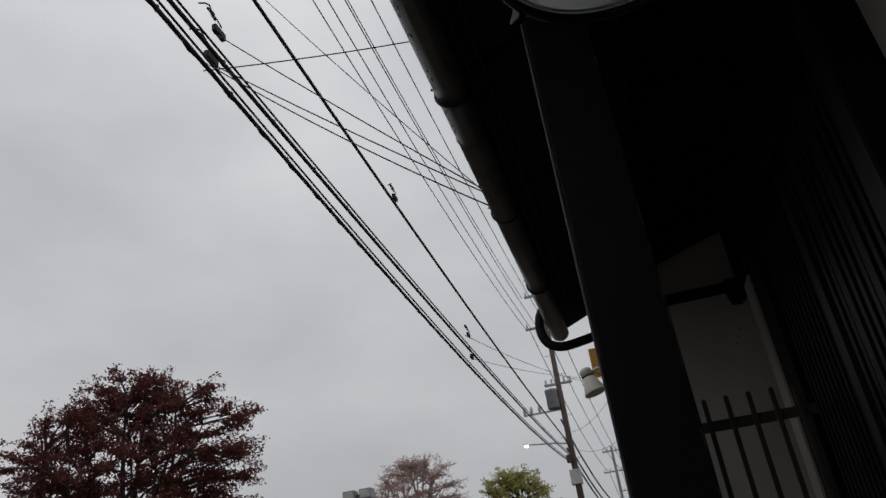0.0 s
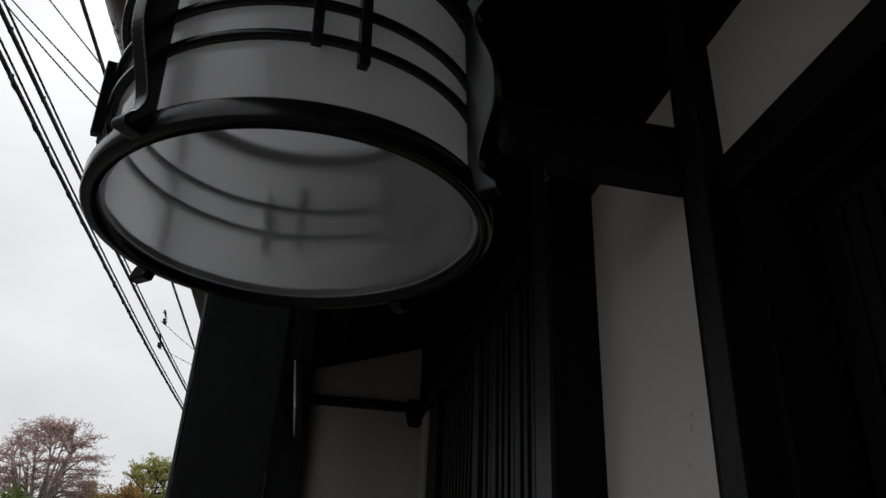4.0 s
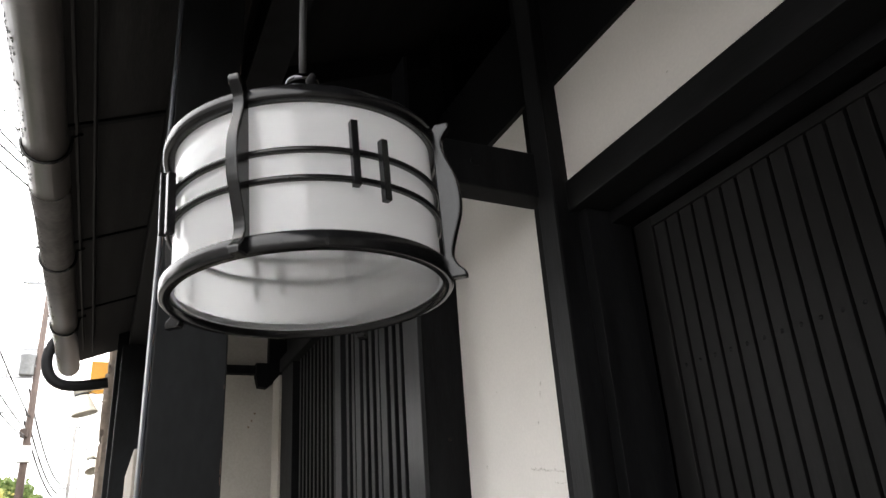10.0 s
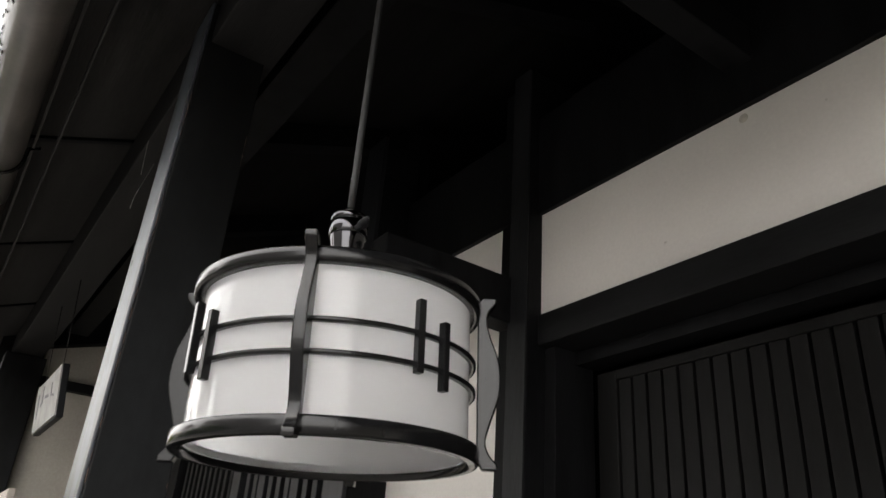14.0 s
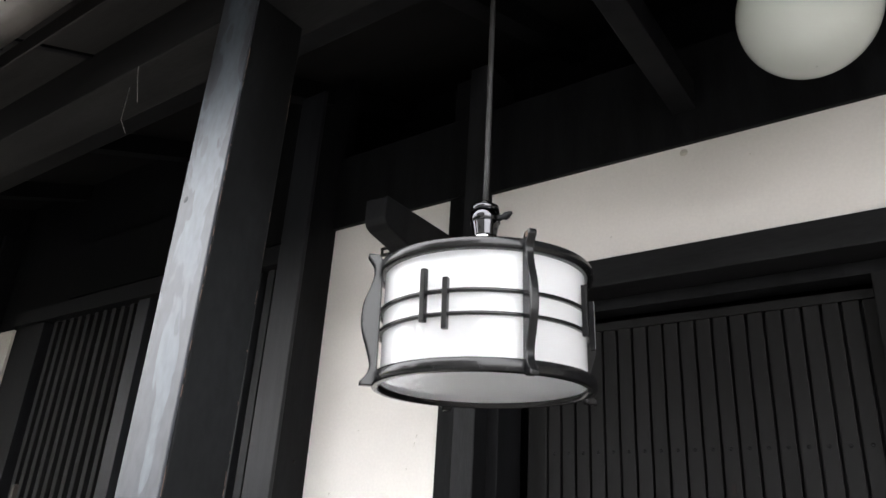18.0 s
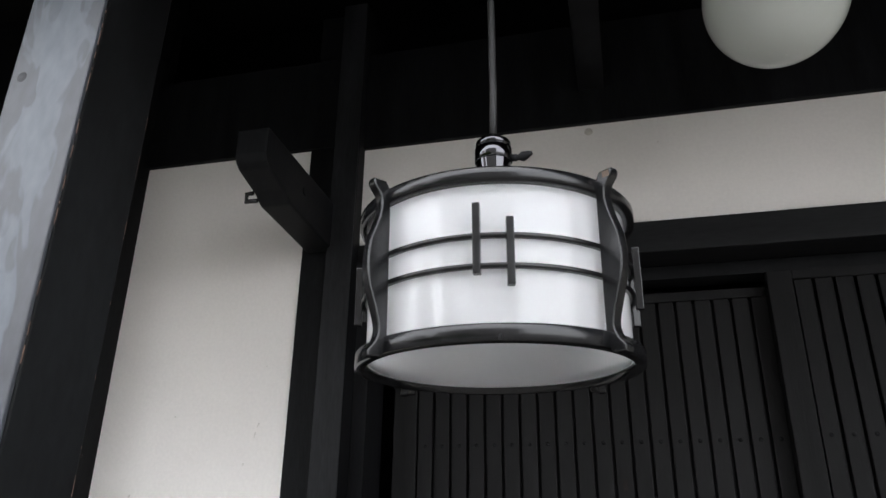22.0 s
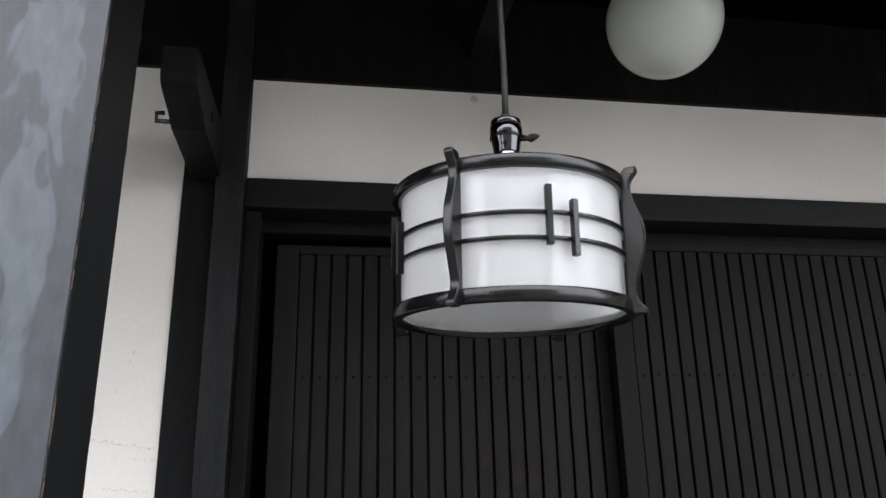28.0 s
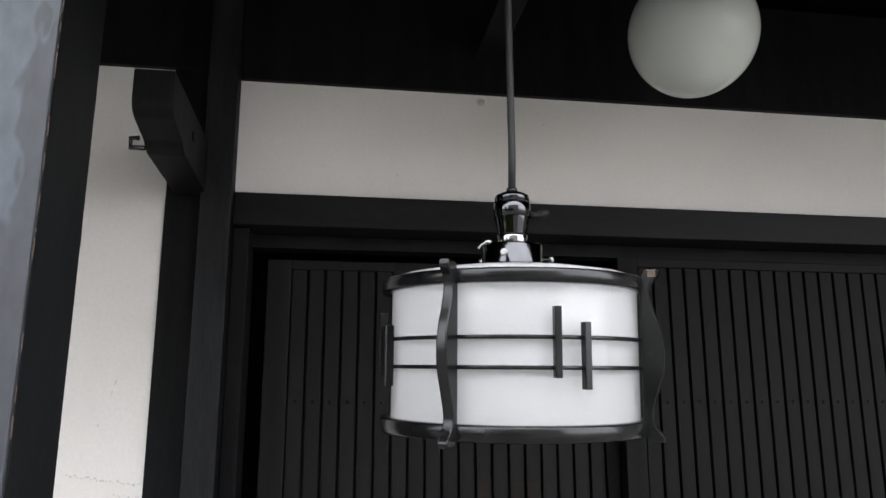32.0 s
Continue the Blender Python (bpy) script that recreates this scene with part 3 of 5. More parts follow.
part("apron", boxed(-2.664, -0.9765, 0.53, 0.655, 0.0, 0.439), M_WOOD, bay)
part("back_board", boxed(-2.439, -1.0105, 0.600, 0.61, 0.5, 2.272), M_WOOD, bay)
narrow = mesh_of(boxed(-0.0150, 0.0150, 0.0, 0.026, 0.5, 2.272, bevel=0.002), "slat", M_BAYDIM)
broad = mesh_of(boxed(-0.0255, 0.0255, -0.004, 0.028, 0.5, 2.272, bevel=0.002), "slat", M_BAYDIM)
for k in range(-6, 4):
    part("slat", narrow if k % 4 else broad, None, bay, at=(-1.320 + 0.0618 * k, 0.557, 0))
# far slats take the darker door wood to carry the shade at that end
far_slat = mesh_of(boxed(-0.0130, 0.0130, 0.004, 0.026, 0.5, 2.272, bevel=0.002), "slat", M_SLAT)
for k in range(10):
    part("slat", far_slat, None, bay, at=(-1.868 - 0.0575 * k, 0.557, 0))
part("nail", lathe(bmesh.new(), [(0.0, 0.003), (0.003, 0.0025), (0.005, 0.0)], 10, False), M_RUST, bay, "rusty nail head", at=(-0.976, 0.60, 1.71)).rotation_euler.y = radians(90)

# ---- end wall with its post, beam and fence ----
M_SPOT = material("rust_stain", (0.17, 0.11, 0.07), 0.9, vary=0.4, scale=200, bump=0)
END = -3.17
structure("wall_end", slab(bmesh.new(), [(0.02, 0.0), (0.66, 0.0), (0.66, 2.38), (0.577, 2.38), (0.577, 2.726), (0.02, 2.556)], "x", END - 0.1, END), M_OLDPLASTER, "aged white plaster wing wall", "wall")
structure("wall_end_return", boxed(-2.81, -2.665, 0.53, 0.66, 0.0, 2.262), M_OLDPLASTER, "narrow white plaster panel between the lattice bay and the wing wall", "wall")
structure("wall_end_upper", boxed(-3.14, -0.991, 0.66, 0.70, 0.0, 3.0), M_WOOD, "dark boarding over and behind the bay", "wall")
structure("wall_end_beam", boxed(END + 0.001, END + 0.05, 0.02, 0.50, 2.374, 2.418, bevel=0.003), M_WOOD, "dark rail across the wing wall", "beam")
structure("wall_end_barge", slab(bmesh.new(), [(0.0, 2.560), (0.66, 2.760), (0.66, 3.00), (0.0, 2.74)], "x", END - 0.12, END + 0.03), M_WOOD, "dark sloping board closing the eaves", "board")
structure("wall_end_corbel", slab(bmesh.new(), [(0.515, 2.305), (0.56, 2.30), (0.625, 2.352), (0.66, 2.352), (0.66, 2.80), (0.566, 2.80), (0.566, 2.43), (0.5005, 2.43), (0.5005, 2.36)], "x", END + 0.001, END + 0.06, bevel=0.003), M_WOOD, "dark stepped corbel at the wing wall", "corbel")
end_post = thing("end_post", (END + 0.02, -0.065, 0), "dark square post at the wing wall", "post", kind="structure")
part("shaft", boxed(-0.06, 0.06, -0.085, 0.085, 0, 2.490, bevel=0.004), M_POST, end_post)
for y, z in ((0.52, 2.108), (0.505, 2.075), (0.535, 2.145)):
    stain = single("stain", lathe(bmesh.new(), [(0.0, 0.0008), (0.003, 0.0007), (0.005, 0.0)], 12, False), M_SPOT, "small rusty spot on the wing wall", "stain", (END + 0.0003, y, z), "rust spots on the wing wall")
    stain.rotation_euler.y = radians(90)
fence = thing("picket_fence", (-2.13, 0.0, 0.0), "low dark wooden picket fence before the wing wall", "fence", kind="structure")
M_FENCE = material("weathered_fence_wood", (0.050, 0.043, 0.038), 0.75, spec=0.25, vary=0.35, scale=5, stretch=(6, 6, 0.8), bump=0.25, fine=40)
pick = mesh_of(slab(bmesh.new(), [(-0.008, 0.0), (0.008, 0.0), (0.008, 1.620), (0.002, 1.628), (-0.008, 1.624)], "x", -0.008, 0.008, bevel=0.0015), "picket", M_FENCE)
for k in range(6):
    part("picket", pick, None, fence, at=(0, 0.055 + 0.076 * k, 0))
for z in (0.5, 1.515):
    part("rail", boxed(-0.022, -0.0085, 0.03, 0.485, z, z + 0.036, bevel=0.002), M_FENCE, fence)
M_OLDSIGN = material("greyed_sign_board", (0.31, 0.305, 0.29), 0.7, vary=0.2, scale=14, bump=0.1)
sign = thing("hanging_sign", (-2.10, -0.040, 2.195), "weathered pale board sign with dark edges hung under the eave beam", "sign")
sign.rotation_euler.x = radians(8)
part("backing", boxed(-0.228, 0.228, -0.004, 0.016, -0.168, 0.0, bevel=0.002), M_WOOD, sign, "dark wooden backing board")
part("board", boxed(-0.224, 0.224, -0.009, -0.0041, -0.162, -0.003, bevel=0.001), M_OLDSIGN, sign)
for x in (-0.17, 0.17):
    part("cord", tube(bmesh.new(), [(x, 0.004, 0.0), (x, 0.02, 0.305)], 0.0015, 6), M_CORD, sign, "thin dark cord")
for x0, x1, z0, z1, turn in ((-0.165, -0.148, -0.135, -0.050, 6), (-0.120, -0.085, -0.060, -0.050, -14), (-0.075, -0.055, -0.090, -0.030, 9), (-0.02, 0.05, -0.072, -0.062, 5), (0.085, 0.095, -0.095, -0.050, -8), (0.12, 0.165, -0.060, -0.053, 11)):
    bar = part("writing_bar", boxed(x0, x1, -0.0104, -0.0091, z0, z1), M_INK, sign)
    bar.rotation_euler.y = radians(turn)
single("leaning_board", boxed(-0.35, 0.35, -0.01, 0.01, 0.0, 1.80, bevel=0.003), M_BEIGE, "tall beige board standing by the end post", "board", (-2.06, -0.10, 0.0))


# ---- pendant lamp ----
def pendant_lamp():
    p = thing("pendant_lamp", (0, 0, 1.70), "drum pendant lamp of white opal glass in a black wooden frame", "lamp")
    p.rotation_euler.x = radians(2.6)
    glass = [(0.1387, 0.012), (0.1387, 0.014), (0.1387, 0.090), (0.1387, 0.160), (0.1383, 0.166), (0.1365, 0.171), (0.132, 0.175), (0.09, 0.183), (0.031, 0.1865), (0.031, 0.1825), (0.089, 0.179), (0.130, 0.171), (0.1340, 0.166), (0.1347, 0.160), (0.1347, 0.090), (0.1347, 0.014), (0.1347, 0.012)]
    drum = part("glass_drum", lathe(bmesh.new(), glass, 96), M_OPAL, p, "glossy white opal glass drum open below")
    drum.data.materials.append(M_GLAZE)
    for f in drum.data.polygons:
        if 9 * 96 <= f.index < 16 * 96:
            f.material_index = 1
    for z0, z1 in ((0.0045, 0.0205), (0.156, 0.170)):
        ring = [(0.1390, z0), (0.1485, z0), (0.1500, z0 + 0.002), (0.1500, z1 - 0.002), (0.1485, z1), (0.1390, z1)]
        part("hoop", lathe(bmesh.new(), ring, 96), M_LAMPWOOD, p, "black lacquered wooden hoop")
    for z in (0.0745, 0.1035):
        part("rail", lathe(bmesh.new(), [(0.1389, z - 0.002), (0.1450, z - 0.002), (0.1455, z - 0.0014), (0.1455, z + 0.0014), (0.1450, z + 0.002), (0.1389, z + 0.002)], 96), M_LAMPWOOD, p)
    prof_out = [(0.166, 0.177), (0.166, 0.171), (0.158, 0.160), (0.157, 0.148), (0.161, 0.132), (0.168, 0.112), (0.1705, 0.092), (0.169, 0.072), (0.162, 0.050), (0.157, 0.034), (0.156, 0.024), (0.160, 0.014), (0.167, 0.006), (0.167, 0.0)]
    prof_in = [(0.152, 0.0), (0.1465, 0.010), (0.1465, 0.168), (0.152, 0.177)]
    outline = rounded(prof_out) + prof_in
    me = mesh_of(slab(bmesh.new(), outline, "y", -0.0056, 0.0056, bevel=0.0016), "upright", M_LAMPWOOD)
    phase = 7.7
    for k in range(4):
        u = part("upright", me, None, p, "black wooden upright with a wavy outline")
        u.rotation_euler.z = radians(phase - 45 + 90 * k)
        if k == 0:
            part("worn_tip", boxed(0.1560, 0.1640, -0.0059, -0.0055, 0.1690, 0.1755, bevel=0.0001), M_RUBBED, u, "bare brown wood where the paint has rubbed off")
            part("worn_edge", boxed(0.1545, 0.1650, -0.0040, 0.0040, 0.1768, 0.1773, bevel=0.0001), M_RUBBED, u)
    for k in range(4):
        for a, z0, z1 in ((-5.2, 0.0648, 0.1327), (6.45, 0.0541, 0.1182)):
            b = part("bar", boxed(0.1445, 0.1525, -0.0035, 0.0035, z0, z1, bevel=0.0008), M_LAMPWOOD, p)
            b.rotation_euler.z = radians(phase + 90 * k + a)
    part("gallery", lathe(bmesh.new(), [(0.0, 0.1872), (0.0380, 0.1872), (0.0388, 0.1885), (0.0362, 0.1905), (0.0355, 0.1920), (0.0355, 0.2125), (0.0340, 0.2142), (0.0, 0.2145)], 48, False), M_NICKEL, p, "polished dark metal gallery holding the glass")
    for k in range(3):
        s = part("screw", tube(bmesh.new(), [(0.034, 0, 0.200), (0.0455, 0, 0.200), (0.0458, 0, 0.200), (0.0500, 0, 0.200), (0.0503, 0, 0.200)], [0.0018, 0.0018, 0.0042, 0.0045, 0.0030], 12), M_CHROME, p, "small chrome thumbscrew")
        s.rotation_euler.z = radians(5 + 120 * k)
    part("wire_nut", tube(bmesh.new(), [(-0.0420, -0.004, 0.2095), (-0.0375, -0.004, 0.2135), (-0.0340, -0.004, 0.2155), (-0.0330, -0.004, 0.2160), (-0.0280, -0.004, 0.2168), (-0.0260, -0.004, 0.2160)], [0.0014, 0.0020, 0.0022, 0.0042, 0.0044, 0.0030], 10), M_CHROME, p, "small chrome clamp with a bent wire end")
    part("collar", lathe(bmesh.new(), [(0.0, 0.2146), (0.0180, 0.2146), (0.0184, 0.2155), (0.0184, 0.2245), (0.0180, 0.2255), (0.0, 0.2255)], 40, False), M_CHROME, p)
    part("socket", lathe(bmesh.new(), [(0.0, 0.2256), (0.0170, 0.2256), (0.0172, 0.2280), (0.0182, 0.2360), (0.0204, 0.2470), (0.0204, 0.2474), (0.0, 0.2474)], 48, False), M_NICKEL, p, "dark polished socket narrowing downwards")
    part("socket_band", lathe(bmesh.new(), [(0.0, 0.2475), (0.0212, 0.2475), (0.0217, 0.2480), (0.0217, 0.2636), (0.0213, 0.2640), (0.0, 0.2640)], 48, False), M_NICKEL, p, "polished upper ring of the socket")
    part("socket_cap", lathe(bmesh.new(), [(0.0, 0.2641), (0.0204, 0.2641), (0.0204, 0.2715), (0.0195, 0.2738), (0.0140, 0.2765), (0.0075, 0.2785), (0.0, 0.2785)], 40, False), M_NICKEL, p, "domed cap of the socket")
    part("cord_bushing", lathe(bmesh.new(), [(0.0, 0.2786), (0.0068, 0.2786), (0.0062, 0.2830), (0.0, 0.2835)], 20, False), M_BLACK, p)
    part("key_switch", tube(bmesh.new(), [(0.0200, 0, 0.252), (0.0275, 0, 0.2515), (0.0280, 0, 0.2515), (0.0340, 0, 0.2520), (0.0405, 0, 0.2545), (0.0450, 0, 0.2560)], [0.0042, 0.0042, 0.0028, 0.0060, 0.0042, 0.0020], 10), M_HOSE, p, "black turn key")
    part("cord", tube(bmesh.new(), [(0, 0, 0.272), (0.001, 0.002, 0.33), (0.0, 0.010, 0.5), (-0.001, 0.022, 0.75), (0.0, 0.038, 1.12)], 0.0045), M_CORD, p, "black cable")
    return p


pendant_lamp()

globe = thing("globe_lamp", (0.422, 0.351, 2.371), "white opal glass globe lamp under the eaves", "lamp")
part("globe", lathe(bmesh.new(), [(0.001, -0.116)] + [(0.114 * math.sin(radians(a)), -0.116 * math.cos(radians(a))) for a in range(6, 158, 4)], 72, False), M_GLOBE, globe)
part("neck", lathe(bmesh.new(), [(0.0, 0.50), (0.05, 0.50), (0.05, 0.108), (0.043, 0.100), (0.0, 0.100)], 40, False), M_BLACK, globe)

# ---- eaves ----
SLOPE = 0.392


def soffit_z(y):
    return 2.535 + SLOPE * (y + 0.345)


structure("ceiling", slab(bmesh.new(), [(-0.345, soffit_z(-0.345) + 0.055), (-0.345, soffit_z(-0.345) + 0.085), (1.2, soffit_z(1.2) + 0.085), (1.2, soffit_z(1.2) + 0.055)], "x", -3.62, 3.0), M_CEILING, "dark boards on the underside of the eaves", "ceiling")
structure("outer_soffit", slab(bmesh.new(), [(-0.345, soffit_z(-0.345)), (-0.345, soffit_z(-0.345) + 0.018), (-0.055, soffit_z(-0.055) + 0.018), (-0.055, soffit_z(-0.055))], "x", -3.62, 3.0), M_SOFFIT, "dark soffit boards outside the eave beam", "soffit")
for k in range(7):
    x = -2.72 + 0.79 * k
    structure("soffit_batten", slab(bmesh.new(), [(-0.34, soffit_z(-0.34) - 0.008), (-0.34, soffit_z(-0.34)), (-0.062, soffit_z(-0.062)), (-0.062, soffit_z(-0.062) - 0.008)], "x", x - 0.009, x + 0.009), M_WOOD, "thin dark batten under the soffit at a gutter bracket", "batten")
structure("fascia", boxed(-3.62, 3.0, -0.360, -0.3455, 2.500, 2.60, bevel=0.002), M_GUTTER, "brown fascia board behind the gutter", "fascia")
structure("eave_strip", boxed(-3.30, 3.0, -0.252, -0.246, 2.512, 2.5605, bevel=0.002), M_STRIP, "narrow greyed strip along the soffit", "trim")
structure("eave_lath", boxed(-3.30, 3.0, -0.296, -0.289, 2.520, 2.5455, bevel=0.001), M_STRIP, "thin lath beside the gutter", "trim")
structure("eave_beam", boxed(-3.62, 3.0, -0.082, 0.040, 2.495, 2.625, bevel=0.004), M_BEAM, "dark beam carried by the eave posts", "beam")
structure("tie_joist", boxed(0.085, 0.140, 0.006, 0.635, 2.472, 2.545, bevel=0.003), M_WOOD, "dark joist between the eave beam and the wall", "joist")
structure("inner_beam", boxed(-3.0, 3.0, 0.10, 0.19, 2.60, 2.72, bevel=0.004), M_WOOD, "dark inner beam of the eaves", "beam")
for k in range(8):
    x = -2.62 + 0.76 * k
    structure("rafter", slab(bmesh.new(), [(0.0405, soffit_z(0.04) - 0.02), (0.0405, soffit_z(0.04) + 0.054), (1.1, soffit_z(1.1) + 0.054), (1.1, soffit_z(1.1) - 0.02)], "x", x - 0.03, x + 0.03), M_WOOD, "dark rafter under the eaves", "rafter")
structure("roof", slab(bmesh.new(), [(-0.39, soffit_z(-0.39) + 0.09), (-0.39, soffit_z(-0.39) + 0.16), (2.4, soffit_z(2.4) + 0.16), (2.4, soffit_z(2.4) + 0.09)], "x", -3.62, 3.0), material("roof_tile_grey", (0.07, 0.07, 0.075), 0.6, vary=0.2, scale=5, bump=0.3), "grey tiled roof over the eaves", "roof")

gut = thing("gutter", (0, -0.358, 2.487), "brown half-round metal gutter along the eaves, speckled with dirt", "gutter", kind="structure")
half = [(0.052 * math.cos(radians(a)), 0.052 * math.sin(radians(a))) for a in range(180, 361, 12)]
shell = [(y, z) for y, z in half] + [(y * 0.95, z * 0.95) for y, z in reversed(half)]
for x0, x1 in ((-3.5, -1.376), (-1.374, 0.7), (0.702, 3.0)):
    bm = slab(bmesh.new(), shell, "x", x0, x1)
    for f in bm.faces:
        f.smooth = len(f.verts) == 4
    part("trough", bm, M_GUTTER, gut)
for k in range(7):
    x = -2.72 + 0.79 * k
    ring = [(x, 0.056 * math.cos(radians(a)), 0.056 * math.sin(radians(a))) for a in range(165, 361, 15)]
    tip = [(x, -0.066, 0.030), (x, -0.056, 0.026)]
    part("bracket", tube(bmesh.new(), tip + ring + [(x, 0.057, 0.03), (x, 0.080, 0.042)], 0.0045, 6), M_BLACK, gut, "black iron gutter bracket")
for x in (-1.375, 0.701):
    part("joint_ring", tube(bmesh.new(), [(x, 0.0535 * math.cos(radians(a)), 0.0535 * math.sin(radians(a))) for a in range(180, 361, 15)], 0.0013, 6), M_GUTTER, gut)
rng = random.Random(3)
bm = bmesh.new()
for k in range(520):
    a, x = radians((214, 229)[k % 3 == 0] + rng.gauss(0, 3)), -3.4 + 5.1 * rng.random()
    w = 0.0013 + 0.0022 * rng.random()
    m = Matrix.Translation((x, 0.0522 * math.cos(a), 0.0522 * math.sin(a))) @ Matrix.Rotation(a + radians(90), 4, "X") @ Matrix.Diagonal((w * 2, w, 0.0008, 1))
    bmesh.ops.create_icosphere(bm, subdivisions=1, radius=1.0, matrix=m)
tagged(part("dirt_specks", bm, M_BLACK, gut, "dark specks of dirt"), kind="stuff")
part("end_cap", slab(bmesh.new(), half, "x", -3.506, -3.5), M_GUTTER, gut)
pipe = thing("drain_hose", (-3.36, -0.40, 2.46), "thick black drain hose curling from the gutter's end", "pipe", kind="structure")
loop = rounded([(0.02, 0.15), (-0.035, 0.135), (-0.075, 0.085), (-0.090, 0.01), (-0.075, -0.06), (-0.035, -0.105), (0.03, -0.122), (0.13, -0.112), (0.20, -0.100)], 5)
part("hose", tube(bmesh.new(), [(0, y, z) for y, z in loop], 0.0265, 14), M_HOSE, pipe)

M_WEB = material("dusty_cobweb", (0.30, 0.30, 0.29), 0.9, vary=0.2, bump=0)
for pts in (((-0.906, -0.12, 2.545), (-0.888, -0.12, 2.47), (-0.858, -0.12, 2.387)), ((-0.99, -0.08, 2.50), (-0.93, -0.11, 2.37), (-0.875, -0.12, 2.311)), ((-1.319, -0.12, 2.60), (-1.28, -0.12, 2.575), (-1.255, -0.12, 2.53))):
    web = thing("cobweb", pts[0], "thin dusty cobweb thread hanging under the eaves", "cobweb", "cobwebs under the eaves")
    part("thread", tube(bmesh.new(), [Vector(q) - Vector(pts[0]) for q in pts], 0.0006, 5), M_WEB, web)

# ---- the houses farther along the same side ----
shop = thing("neighbour_shop", (-3.45, -0.235, 0), "row of older shop fronts with beige stone cladding", "building", kind="structure")
part("wall", boxed(-30.0, -0.35, 0.04, 5.0, 0.0, 3.6), M_STONE, shop)
part("dark_pier", boxed(-0.30, 0.15, 0.062, 0.40, 0.0, 2.70, bevel=0.004), M_POST, shop)
part("upper_wall", boxed(-30.0, -0.35, 0.3, 5.0, 3.61, 6.2), M_OLDPLASTER, shop)
rng = random.Random(21)
stones = [mesh_of(boxed(0, w, -0.02, 0.03, 0, 0.17, bevel=0.012), "stone", M_STONE) for w in (0.30, 0.38, 0.46)]
for row in range(15):
    x = -0.4 - 0.12 * (row % 2)
    while x > -6.5:
        me = rng.choice(stones)
        w = max(v.co.x for v in me.vertices)
        x -= w + 0.012
        part("stone", me, None, shop, at=(x, 0.03 + 0.02 * rng.random(), 0.02 + 0.182 * row))
plate = thing("orange_sign", (-6.0, -0.35, 2.85), "small orange shop sign plate above a bell lamp", "sign")
part("plate", boxed(-0.015, 0.015, 0.0, 0.128, 0.0, 0.27, bevel=0.003), M_ORANGE, plate)
part("stay", tube(bmesh.new(), [(-0.005, 0.12, 0.05), (-0.005, 0.20, 0.05)], 0.008), M_BLACK, plate)


def bell_lamp(at, size, tip, nod):
    b = thing("bell_lamp", at, "cream enamel bell-shaped outdoor lamp on a short arm", "lamp", "bell lamps along the shops")
    b.rotation_euler = (radians(tip), radians(nod), 0)
    part("shade", lathe(bmesh.new(), [(r * size, z * size) for r, z in ((0.30, -0.22), (0.295, -0.18), (0.25, -0.05), (0.19, 0.14), (0.155, 0.24), (0.13, 0.24), (0.17, 0.13), (0.235, -0.06), (0.285, -0.21))], 32), M_BELL, b)
    part("ring", lathe(bmesh.new(), [(r * size, z * size) for r, z in ((0.12, 0.241), (0.168, 0.241), (0.168, 0.275), (0.12, 0.275))], 24), M_BLACK, b, "dark ring under the cap")
    part("cap", lathe(bmesh.new(), [(r * size, z * size) for r, z in ((0.0, 0.50), (0.09, 0.495), (0.15, 0.45), (0.165, 0.40), (0.160, 0.276), (0.0, 0.276))], 24, False), M_BELL, b)
    part("arm", tube(bmesh.new(), [(0, 0.14 * size, 0.34 * size), (0, 0.30 * size, 0.36 * size), (0, 0.62 * size, 0.30 * size)], 0.013), M_BELL, b)
    part("lead", tube(bmesh.new(), [(0, 0.16 * size, 0.32 * size), (0, 0.30 * size, 0.20 * size), (0, 0.42 * size, -0.02 * size), (0, 0.54 * size, -0.10 * size), (0, 0.58 * size, 0.10 * size), (0, 0.62 * size, 0.24 * size)], 0.004, 6), M_CORD, b, "drooping black lead")
    return b


bell_lamp((-5.5, -0.362, 2.655), 0.32, 14, 0)
bell_lamp((-9.7, -0.30, 2.715), 0.32, 12, -22)
shopsign = thing("hanging_sign", (-14.0, -0.40, 1.98), "small white shop sign on the fronts along the street", "sign")
part("board", boxed(-0.015, 0.015, -0.06, 0.06, 0.0, 0.27, bevel=0.004), M_SIGN, shopsign)
part("stay", tube(bmesh.new(), [(0, 0.055, 0.22), (0, 0.20, 0.22)], 0.008), M_STEEL, shopsign)

# ---- street ----
structure("road_line", boxed(-150, 60, -5.62, -5.50, -0.121, -0.114), M_SIGN, "white line along the road edge", "road marking")
structure("far_pavement", boxed(-150, 60, -40.0, -5.75, -0.13, 0.02), M_PAVE, "paving and kerb across the road", "pavement")


def leaf_cloud(centres, count, spread, size, rng, flat=0.7):
    """Many small bent leaves round the given centres."""
    verts, faces = [], []
    for _ in range(count):
        c = rng.choice(centres)
        off = Vector((rng.uniform(-1, 1), rng.uniform(-1, 1), rng.uniform(-1, 1)))
        off *= spread * 1.7 * rng.random() ** 0.4 / max(off.length, 0.05)
        p = c + Vector((off.x, off.y, off.z * flat))
        q = Euler((rng.uniform(-1.2, 1.2), rng.uniform(-1.2, 1.2), rng.uniform(0, 6.3))).to_matrix()
        a = size * rng.uniform(0.6, 1.4)
        n = len(verts)
        verts += [p + q @ Vector(v) for v in ((-a, 0, 0), (0, -a * 0.6, a * 0.15), (a, 0, 0), (0, a * 0.6, a * 0.15))]
        faces.append((n, n + 1, n + 2, n + 3))
    return verts, faces


